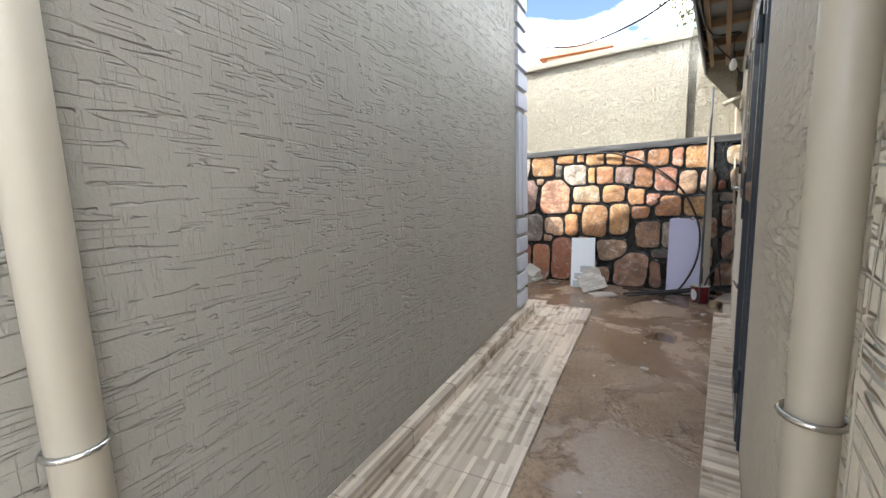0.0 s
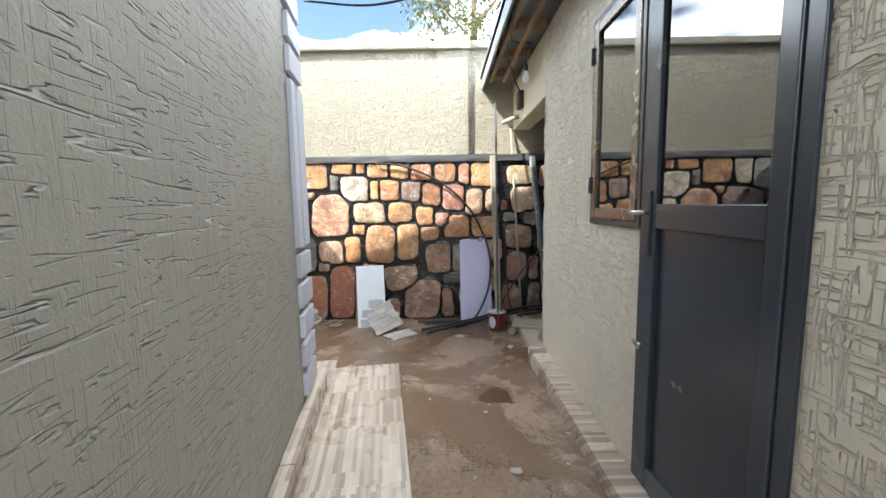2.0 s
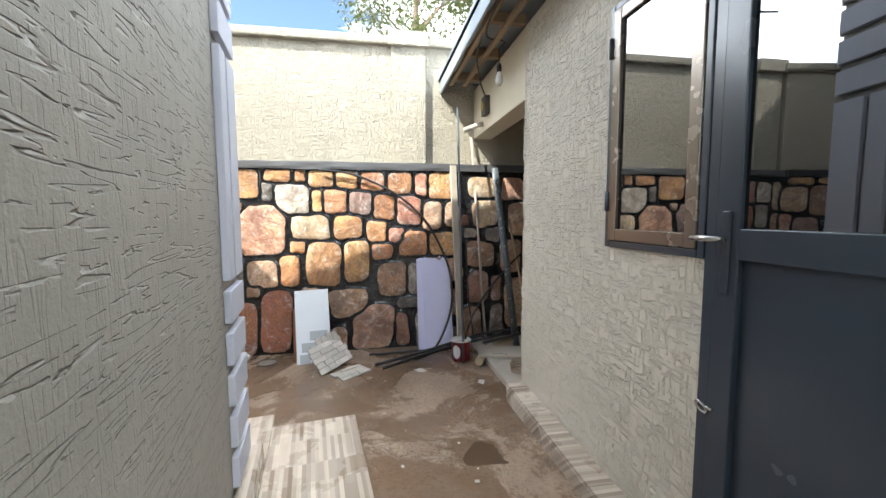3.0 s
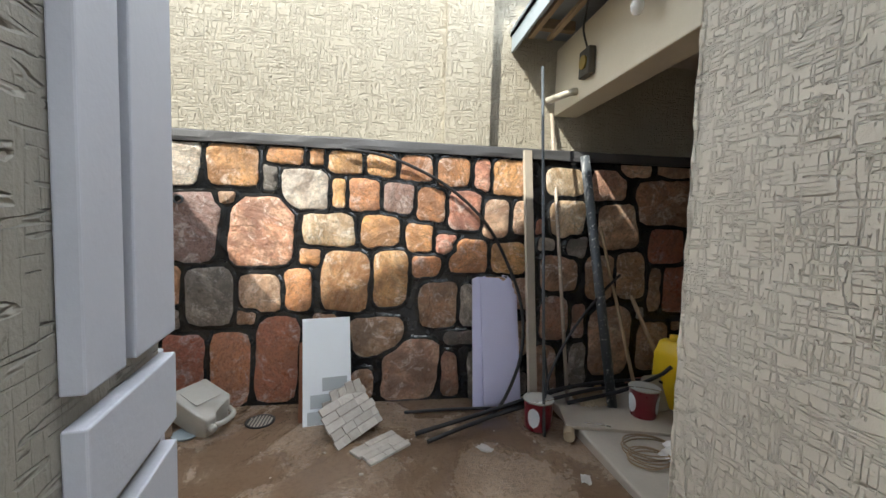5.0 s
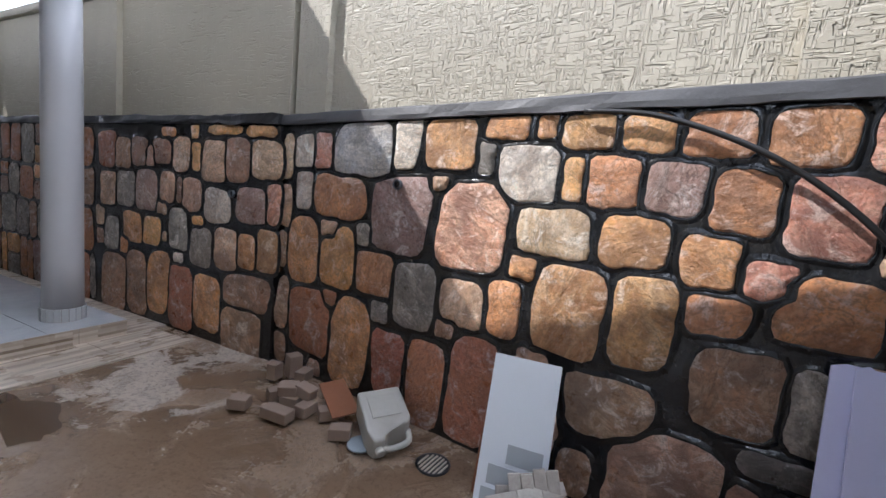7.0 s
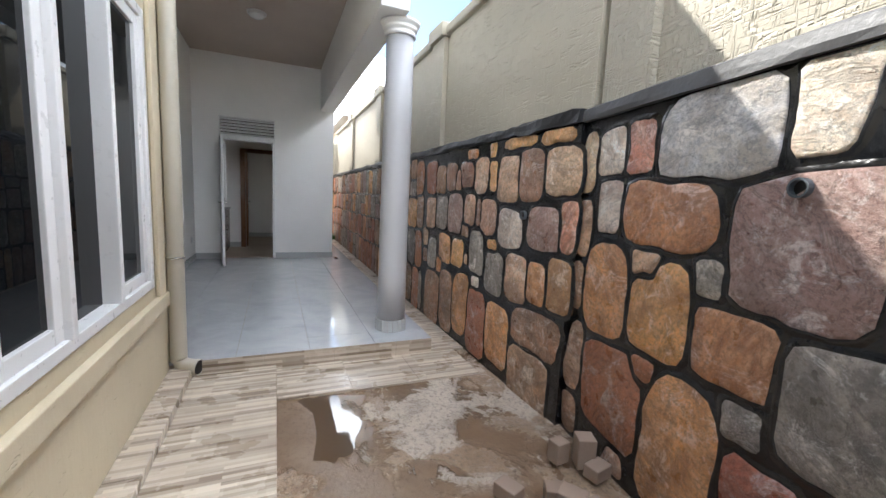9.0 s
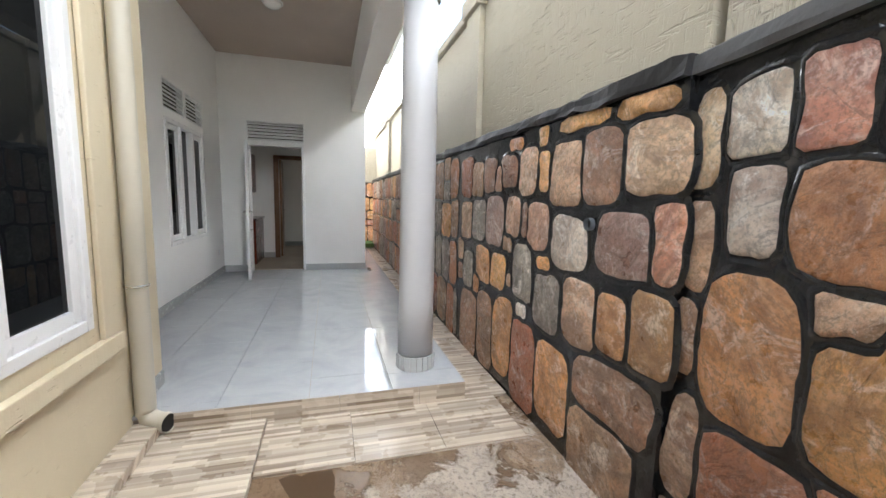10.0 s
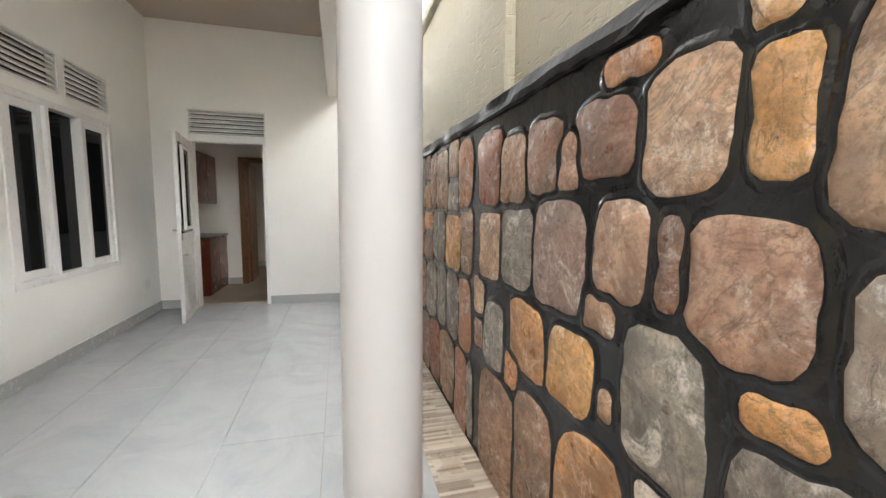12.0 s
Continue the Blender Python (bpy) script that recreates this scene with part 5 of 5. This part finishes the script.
# skirting of strip tiles at the foot of the house
skirt = struct("skirting", boxes((HX + 0.001, -1.03, -1.4, 4.15, 0.0, 0.2), (-4.36, HX, HY + 0.001, 4.25, -0.05, 0.06)), GROUT, "tiled skirting at the foot of the house wall")
y = 4.205
while y > -1.3:
    z = 0.215 if y < 4.3 else 0.18
    tile_piece(skirt, HX + 0.003, -1.02, y - 0.52 + J, y - J, 0.05, z, STRIP, bevel=0.006)
    y -= 0.52
x = -1.022
while x > -4.3:
    x1 = max(x - 0.52, -4.37)
    tile_piece(skirt, x1 + J, x - J, HY + 0.003, 4.265, -0.03, 0.088, STRIP, bevel=0.006)
    x -= 0.52
# plinth along the annex
plinth = bpy.data.objects["plinth"]
y = -0.0
while y > -4.4:
    tile_piece(plinth, -0.138, -0.002, y - 0.4 + J, y - J, 0.150, 0.172, STRIP_X)
    tile_piece(plinth, -0.140, -0.131, y - 0.4 + J, y - J, 0.03, 0.149, STRIP_X)
    y -= 0.4
# veranda: riser and polished tiles
floor_v = bpy.data.objects["floor_veranda"]
ys = [4.2, 4.75, 5.30, 5.85, 6.2]
for a, b in zip(ys, ys[1:]):
    tile_piece(floor_v, VX1 + 0.041, VX1 + 0.053, a + J, b - J, -0.03, FLOOR - 0.001, STRIP)
x = VX1 + 0.05
while x > -14.0:
    tile_piece(floor_v, x - 0.6 + J, x - J, VY1 - 0.011, VY1, -0.03, FLOOR - 0.001, STRIP)
    x -= 0.6
rows = [(3.35, 3.995, 0.7), (3.995, 4.55, 0.1), (4.55, 5.105, 0.62), (5.105, 5.66, 0.3), (5.66, 6.20, 0.25)]
for y0, y1, off in rows:
    x = VX1 + 0.053
    step = off
    while x > -14.1:
        x1 = x - step
        if x1 < VX0 - 0.1 and y1 < 5.7:
            x1 = VX0 - 0.1
        tile_piece(floor_v, x1 + 0.0015, x - 0.0015, y0 + 0.0015, y1 - 0.0015, FLOOR - 0.02, FLOOR, GLOSSTILE, bevel=0.0008)
        if x1 == VX0 - 0.1:
            break
        x, step = x1, 1.12

# ---- pieces: field stones ----
TONES = {
    "o": ((0.45, 0.232, 0.095), (0.35, 0.168, 0.072), (0.50, 0.31, 0.18)),
    "r": ((0.27, 0.105, 0.06), (0.35, 0.145, 0.072), (0.20, 0.10, 0.07)),
    "p": ((0.42, 0.19, 0.12), (0.33, 0.15, 0.11), (0.56, 0.36, 0.26)),
    "v": ((0.20, 0.12, 0.10), (0.27, 0.17, 0.14), (0.34, 0.27, 0.24)),
    "g": ((0.20, 0.175, 0.145), (0.13, 0.115, 0.10), (0.36, 0.30, 0.25)),
    "b": ((0.36, 0.36, 0.37), (0.40, 0.36, 0.31), (0.48, 0.44, 0.39)),
    "w": ((0.48, 0.42, 0.35), (0.40, 0.30, 0.23), (0.55, 0.52, 0.47)),
    "c": ((0.48, 0.38, 0.24), (0.42, 0.27, 0.13), (0.56, 0.50, 0.40)),
    "t": ((0.38, 0.235, 0.15), (0.28, 0.165, 0.11), (0.48, 0.36, 0.26)),
    "y": ((0.40, 0.235, 0.10), (0.33, 0.165, 0.065), (0.50, 0.36, 0.21)),
    "n": ((0.26, 0.14, 0.085), (0.18, 0.11, 0.075), (0.33, 0.23, 0.16)),
}
STONES = {k: stone_mat("field_stone_" + k, *v) for k, v in TONES.items()}


def outline_of(k, placed, shapes, grow, rng, sides=30):
    """The stone's edge: its own rounded block, held back half a joint from its neighbours."""
    x, z, w, h, _ = placed[k]

    def norm(i, px, pz):
        cx, cz, cw, ch, _ = placed[i]
        p = shapes[i]
        return ((abs(px - cx) / (cw / 2 + 0.012)) ** p + (abs(pz - cz) / (ch / 2 + 0.012)) ** p) ** (1 / p)

    near = [i for i, q in enumerate(placed) if i != k and abs(q[0] - x) < (q[2] + w) / 2 + 0.2 and abs(q[1] - z) < (q[3] + h) / 2 + 0.2]
    knots = [rng.uniform(-0.10, 0.05) for _ in range(9)]
    wedge, skew = rng.uniform(-0.10, 0.10), rng.uniform(-0.09, 0.09)
    start = rng.uniform(0, 6.28)
    p = shapes[k]
    radii = []
    for s_ in range(sides):
        a = 2 * math.pi * (s_ + 0.5) / sides
        c, s = math.cos(a), math.sin(a)
        r0 = ((abs(c - skew * s) / ((w / 2 + grow) * (1 + wedge * s))) ** p + (abs(s) / (h / 2 + grow)) ** p) ** (-1 / p)
        u = ((a + start) / (2 * math.pi) * 9) % 9
        lo = int(u) % 9
        r0 *= 1 + knots[lo] * (1 - u % 1) + knots[(lo + 1) % 9] * (u % 1)
        lo_r, hi_r = 0.0, r0 + 0.02
        for _ in range(9):
            mid = (lo_r + hi_r) / 2
            mine = norm(k, x + c * mid, z + s * mid)
            if all(mine <= norm(i, x + c * mid, z + s * mid) for i in near):
                lo_r = mid
            else:
                hi_r = mid
        radii.append(max(0.02, min(r0, lo_r - JOINT / 2)))
    radii = [0.12 * radii[i - 1] + 0.76 * radii[i] + 0.12 * radii[(i + 1) % sides] for i in range(sides)]
    radii = [r * (1 + rng.uniform(-0.022, 0.022)) for r in radii]
    out = []
    for s_, r in enumerate(radii):
        a = 2 * math.pi * (s_ + 0.5) / sides
        out.append((r * math.cos(a), min(r * math.sin(a), CAP0 - 0.008 - z)))
    return out


JOINT = 0.034


def stone_mesh(out, tone, rng):
    """One flat-faced split stone, its face to -y, proud of the mortar."""
    sides = len(out)
    w, h = max(q[0] for q in out) - min(q[0] for q in out), max(q[1] for q in out) - min(q[1] for q in out)
    ph = [rng.uniform(0, 60) for _ in range(3)]
    bulge = rng.uniform(0.0, 0.008)
    tx, tz = rng.uniform(-0.008, 0.008), rng.uniform(-0.008, 0.008)
    verts, faces = [], []
    rings = ((1.0, -0.004, 0.02), (1.0, 0.0, -0.012), (1.0, 0.004, -0.020), (1.0, 0.014, -0.023), (0.66, 0.0, -0.024 - 0.6 * bulge), (0.33, 0.0, -0.024 - bulge))
    for share, inset, depth in rings:
        for x, z in out:
            d = math.hypot(x, z) or 1
            k = max(0.1, share - inset / d)
            y_ = depth
            if depth < -0.01:
                y_ += tx * x / w + tz * z / h + 0.004 * noise.noise((x * k * 9 + ph[0], z * k * 9, ph[1])) + 0.0025 * noise.noise((x * k * 30 + ph[2], z * k * 30, ph[1]))
            verts.append((x * k, y_, z * k))
    verts.append((0, -0.024 - bulge, 0))
    for r in range(len(rings) - 1):
        for i in range(sides):
            j = (i + 1) % sides
            faces.append((r * sides + i, r * sides + j, (r + 1) * sides + j, (r + 1) * sides + i))
    c, r = len(verts) - 1, (len(rings) - 1) * sides
    faces += [(r + i, r + (i + 1) % sides, c) for i in range(sides)]
    me = bpy.data.meshes.new("stone")
    me.from_pydata(verts, [], faces)
    me.polygons.foreach_set("use_smooth", [True] * len(faces))
    me.materials.append(STONES[tone])
    return me


COURSE_A_1 = [(-3.76, 1.73, 0.22, 0.26, 'w'), (-3.74, 1.45, 0.18, 0.30, 'w'), (-3.55, 1.74, 0.18, 0.25, 'p'), (-3.15, 1.75, 0.56, 0.37, 'b'), (-2.77, 1.78, 0.20, 0.31, 'w'), (-2.44, 1.79, 0.33, 0.29, 'o'), (-2.09, 1.87, 0.25, 0.13, 'o'), (-1.86, 1.87, 0.10, 0.12, 'o'), (-1.67, 1.84, 0.25, 0.16, 'o'), (-2.19, 1.71, 0.10, 0.19, 'g'), (-1.94, 1.63, 0.34, 0.30, 'w'), (-1.71, 1.61, 0.10, 0.21, 'o')]
COURSE_A_2 = [(-1.52, 1.61, 0.22, 0.25, 'o'), (-1.40, 1.83, 0.21, 0.17, 'o'), (-1.13, 1.82, 0.24, 0.18, 'o'), (-1.26, 1.59, 0.23, 0.23, 'v'), (-1.01, 1.55, 0.23, 0.26, 'o'), (-0.85, 1.80, 0.25, 0.23, 'o'), (-0.75, 1.52, 0.27, 0.32, 'p'), (-0.62, 1.79, 0.12, 0.25, 'p'), (-0.39, 1.78, 0.28, 0.28, 'o'), (-0.50, 1.46, 0.21, 0.31, 't'), (-0.28, 1.48, 0.16, 0.26, 't')]
COURSE_A_3 = [(-3.36, 1.42, 0.55, 0.30, 'o'), (-2.78, 1.33, 0.48, 0.49, 'v'), (-2.25, 1.31, 0.46, 0.52, 'p'), (-2.49, 1.55, 0.13, 0.09, 't'), (-1.78, 1.34, 0.38, 0.25, 'c'), (-1.40, 1.34, 0.28, 0.25, 'o'), (-1.10, 1.29, 0.20, 0.23, 'o'), (-0.89, 1.25, 0.17, 0.15, 'p'), (-0.71, 1.16, 0.30, 0.26, 'o'), (-0.39, 1.15, 0.28, 0.24, 'o')]
COURSE_A_4 = [(-3.72, 0.98, 0.37, 0.54, 'o'), (-3.44, 1.17, 0.18, 0.13, 't'), (-3.34, 0.97, 0.36, 0.45, 'o'), (-3.09, 1.17, 0.13, 0.16, 'g'), (-2.97, 0.92, 0.33, 0.30, 'o'), (-2.62, 0.83, 0.33, 0.43, 'g'), (-2.26, 0.86, 0.30, 0.28, 't'), (-2.00, 0.89, 0.19, 0.33, 'o'), (-1.91, 1.14, 0.16, 0.13, 'o'), (-1.65, 0.95, 0.34, 0.47, 'y'), (-1.31, 0.98, 0.26, 0.45, 'y'), (-1.05, 1.08, 0.22, 0.17, 'o')]
COURSE_A_5 = [(-0.94, 0.77, 0.30, 0.37, 'n'), (-0.70, 0.77, 0.14, 0.33, 'g'), (-0.50, 0.91, 0.22, 0.18, 'n')]
COURSE_A_6 = [(-3.61, 0.43, 0.47, 0.51, 'r'), (-3.38, 0.66, 0.16, 0.13, 'r'), (-3.16, 0.38, 0.37, 0.66, 'o'), (-2.89, 0.67, 0.15, 0.15, 'g'), (-2.79, 0.33, 0.26, 0.46, 'r'), (-2.47, 0.29, 0.27, 0.59, 'r'), (-2.36, 0.68, 0.14, 0.11, 'n'), (-2.15, 0.36, 0.30, 0.65, 'r'), (-1.80, 0.66, 0.17, 0.10, 'n'), (-1.41, 0.53, 0.39, 0.30, 'n'), (-1.15, 0.25, 0.45, 0.49, 't'), (-0.76, 0.51, 0.25, 0.10, 'g')]
COURSE_A_7 = [(-0.84, 0.22, 0.13, 0.36, 'n'), (-0.64, 0.18, 0.08, 0.43, 'g'), (-1.52, 0.15, 0.16, 0.24, 'n')]
COURSE_A_0 = [(-3.96, 1.70, 0.12, 0.36, 'c'), (-3.955, 1.30, 0.12, 0.34, 't'), (-3.975, 0.95, 0.10, 0.30, 'n'), (-3.945, 0.52, 0.15, 0.46, 't'), (-3.95, 0.13, 0.14, 0.24, 'n')]
COURSE_A_8 = [(0.06, 1.77, 0.33, 0.22, 'c'), (0.10, 1.47, 0.29, 0.30, 'c'), (0.44, 1.76, 0.29, 0.24, 't'), (0.54, 1.42, 0.35, 0.37, 't'), (1.00, 1.63, 0.61, 0.38, 'n'), (1.42, 1.67, 0.19, 0.32, 'r'), (-0.07, 1.27, 0.13, 0.10, 'g'), (0.19, 1.25, 0.16, 0.18, 'g'), (0.04, 1.03, 0.31, 0.28, 'n'), (0.40, 1.00, 0.24, 0.37, 'n'), (0.68, 1.02, 0.25, 0.41, 'n'), (0.99, 1.27, 0.33, 0.31, 'r')]
COURSE_A_9 = [(1.31, 1.29, 0.26, 0.28, 'r'), (0.91, 0.91, 0.11, 0.37, 'n'), (1.13, 0.91, 0.31, 0.40, 'r'), (1.41, 0.95, 0.17, 0.36, 'g'), (0.02, 0.66, 0.23, 0.37, 'n'), (0.23, 0.64, 0.10, 0.28, 'n'), (0.51, 0.46, 0.37, 0.58, 't'), (-0.05, 0.22, 0.20, 0.44, 'n'), (0.24, 0.27, 0.15, 0.35, 'g'), (0.67, 1.89, 0.28, 0.11, 't'), (1.17, 1.90, 0.62, 0.10, 't')]
COURSE_B_1 = [(-3.11, 1.65, 0.35, 0.31, 't'), (-3.46, 1.64, 0.32, 0.39, 't'), (-3.75, 1.62, 0.31, 0.36, 'p'), (-4.0, 1.65, 0.11, 0.24, 'o'), (-4.21, 1.66, 0.24, 0.32, 'p'), (-4.51, 1.68, 0.29, 0.24, 'n')]
COURSE_B_2 = [(-4.69, 1.63, 0.14, 0.21, 't'), (-4.86, 1.66, 0.29, 0.28, 'n'), (-5.16, 1.65, 0.3, 0.31, 'n'), (-5.43, 1.67, 0.36, 0.37, 'r'), (-3.19, 1.88, 0.36, 0.08, 'o'), (-3.62, 1.89, 0.44, 0.07, 'o')]
COURSE_B_3 = [(-4.4, 1.86, 0.21, 0.08, 'o'), (-3.69, 1.23, 0.34, 0.3, 'w'), (-3.26, 1.27, 0.38, 0.29, 'v'), (-3.02, 1.3, 0.15, 0.33, 'p'), (-4.04, 1.3, 0.26, 0.31, 'p'), (-4.23, 1.33, 0.07, 0.24, 't')]
COURSE_B_4 = [(-4.41, 1.34, 0.22, 0.3, 't'), (-4.74, 1.3, 0.35, 0.42, 'v'), (-5.1, 1.29, 0.33, 0.34, 'g'), (-5.41, 1.27, 0.28, 0.36, 't'), (-4.49, 1.14, 0.15, 0.11, 't'), (-4.97, 0.9, 0.32, 0.3, 'o')]
COURSE_B_5 = [(-4.64, 0.9, 0.27, 0.29, 'o'), (-4.23, 0.97, 0.26, 0.38, 'g'), (-3.95, 1.07, 0.14, 0.09, 'o'), (-5.11, 0.7, 0.14, 0.17, 'o'), (-5.34, 0.8, 0.24, 0.34, 'g'), (-3.9, 0.83, 0.29, 0.35, 'g')]
COURSE_B_6 = [(-3.56, 0.85, 0.29, 0.38, 't'), (-3.31, 0.87, 0.21, 0.3, 'o'), (-3.06, 0.9, 0.22, 0.36, 'y'), (-3.29, 0.5, 0.54, 0.31, 'n'), (-3.79, 0.33, 0.36, 0.54, 'o'), (-4.19, 0.31, 0.37, 0.61, 'r')]
COURSE_B_7 = [(-4.52, 0.4, 0.38, 0.63, 'o'), (-3.34, 0.1, 0.49, 0.62, 't'), (-4.89, 0.35, 0.34, 0.67, 'n'), (-5.3, 0.26, 0.45, 0.62, 'n'), (-4.22, 0.69, 0.14, 0.1, 'w')]


def fill(placed, x0, x1, z0, z1, tones, rng, tries, big, small):
    """Smaller stones in whatever room the larger ones leave."""
    for k in range(tries):
        s = big + (small - big) * k / tries
        w, h = s * rng.uniform(0.6, 1.2), s * rng.uniform(0.8, 1.3)
        x, z = rng.uniform(x0 + w / 2, x1 - w / 2), rng.uniform(z0 + h / 2, z1 - h / 2)
        if all(abs(x - a) > (w + c) / 2 + 0.025 or abs(z - b) > (h + d) / 2 + 0.025 for a, b, c, d, _ in placed):
            placed.append((x, z, w, h, rng.choice(tones)))


def courses(x0, x1, z0, z1, tones, rng):
    """Uneven courses of upright stones."""
    out, z = [], z0
    heights = [0.52, 0.46, 0.40, 0.44]
    k = (z1 - z0) / sum(heights)
    for hh in heights:
        hh *= k
        x = x0 + rng.uniform(0, 0.1)
        while x < x1 - 0.1:
            w = rng.uniform(0.16, 0.42)
            if x + w > x1:
                w = x1 - x
            if rng.random() < 0.2:
                cut = rng.uniform(0.35, 0.65)
                out.append((x + w / 2, z + hh * cut / 2, w - 0.035, hh * cut - 0.035, rng.choice(tones)))
                out.append((x + w / 2, z + hh * (1 + cut) / 2, w - 0.035, hh * (1 - cut) - 0.035, rng.choice(tones)))
            else:
                out.append((x + w / 2 + rng.uniform(-0.01, 0.01), z + hh / 2 + rng.uniform(-0.03, 0.03), w - 0.035, hh - 0.04 - rng.uniform(0, 0.04), rng.choice(tones)))
            x += w
        z += hh
    return out


def lay(parent, placed, y, rng, turn=0, known=0):
    """Set the stones; the first ones keep their known sizes, the rest grow into the room left."""
    verts, faces = [], []
    shapes = [rng.uniform(3.0, 9.0) for _ in placed]
    for k, (x, z, w, h, tone) in enumerate(placed):
        outline = outline_of(k, placed, shapes, 0.010 if k < known else 0.03, rng)
        ob = new("stone", stone_mesh(outline, tone, rng))
        ob.parent = parent
        ob.matrix_basis = pose(x, y, z) if not turn else pose(y, x, z, 0, 0, turn)
        if turn:
            continue
        # the painted pointing stands up as a bead round each stone
        n, first, size = len(outline), len(verts), rng.uniform(0.7, 1.0)
        for off, depth in ((-0.008, -0.012), (-0.003, -0.0165), (0.004, -0.0175), (0.014, -0.016), (0.036, -0.0095)):
            for px_, pz_ in outline:
                d = math.hypot(px_, pz_)
                k = (d + off * size + 0.004 * noise.noise((px_ * 14 + x * 5, pz_ * 14, z))) / d
                verts.append((x + px_ * k, y + depth * (1 + 0.2 * noise.noise((px_ * 9 + x * 7, pz_ * 9 + z, 3.0))), z + pz_ * k))
        for r in range(4):
            for i in range(n):
                j = (i + 1) % n
                faces.append((first + r * n + i, first + r * n + j, first + (r + 1) * n + j, first + (r + 1) * n + i))
    if verts:
        me = bpy.data.meshes.new("pointing")
        me.from_pydata(verts, [], faces)
        me.polygons.foreach_set("use_smooth", [True] * len(faces))
        me.materials.append(BLACK)
        ob = new("pointing", me)
        ob.parent = parent
        tagged(ob, "raised black painted mortar joints", kind="stuff")


def weep_hole(parent, x, y, z):
    bm = bmesh.new()
    ring = [(x + 0.026 * math.cos(a), z + 0.026 * math.sin(a)) for a in [2 * math.pi * i / 16 for i in range(16)]]
    o = [bm.verts.new((x + (a - x) * 1.25, y - 0.026, z + (b - z) * 1.25)) for a, b in ring]
    i1 = [bm.verts.new((a, y - 0.026, b)) for a, b in ring]
    i2 = [bm.verts.new((a, y - 0.002, b)) for a, b in ring]
    o2 = [bm.verts.new((x + (a - x) * 1.25, y, z + (b - z) * 1.25)) for a, b in ring]
    for p, q in ((o2, o), (o, i1), (i1, i2)):
        for j in range(16):
            bm.faces.new((p[j], p[(j + 1) % 16], q[(j + 1) % 16], q[j]))
    pipe = part("weep_pipe", bm, STEELBLUE, parent, "grey weep hole pipe")
    # the wall has no hole: a black disc gives the bore its shade
    bore = bmesh.new()
    bore.faces.new([bore.verts.new((a, y - 0.0022, b)) for a, b in ring])
    part("bore", bore, BLACKRUB, pipe, "black disc standing for the shade inside the pipe")


rng = random.Random(21)
placed = COURSE_A_0 + COURSE_A_1 + COURSE_A_2 + COURSE_A_3 + COURSE_A_4 + COURSE_A_5 + COURSE_A_6 + COURSE_A_7 + COURSE_A_8 + COURSE_A_9
known = len(placed)
fill(placed, -4.0, 1.55, 0.02, 1.92, "nrotg", rng, 5000, 0.30, 0.07)
placed += courses(1.58, 2.38, 0.05, 1.92, "nrgt", rng)
lay(stone_wall_a, placed, 1.47, rng, known=known)
placed = [s[:4] + ({'t': 'n', 'p': 't'}.get(s[4], s[4]) if i % 3 else s[4],) for i, s in enumerate(COURSE_B_1 + COURSE_B_2 + COURSE_B_3 + COURSE_B_4 + COURSE_B_5 + COURSE_B_6 + COURSE_B_7)]
known = len(placed)
fill(placed, -5.62, -3.03, -0.02, 1.92, "nrotg", rng, 3000, 0.28, 0.07)
far = courses(-14.1, -5.66, -0.02, 1.92, "nnrrrovgg", rng)
far.sort(key=lambda s: -s[0])
lay(stone_wall_b, placed + far, BY, rng, known=known)
lay(stone_wall_c, courses(5.0, 6.6, 0.1, 1.92, "ooyyr", rng), -14.2, rng, 90)
for x, z in ((-2.80, 1.53), (-1.84, 0.60)):
    weep_hole(stone_wall_a, x, 1.444, z)
weep_hole(stone_wall_b, -3.49, BY - 0.024, 1.35)
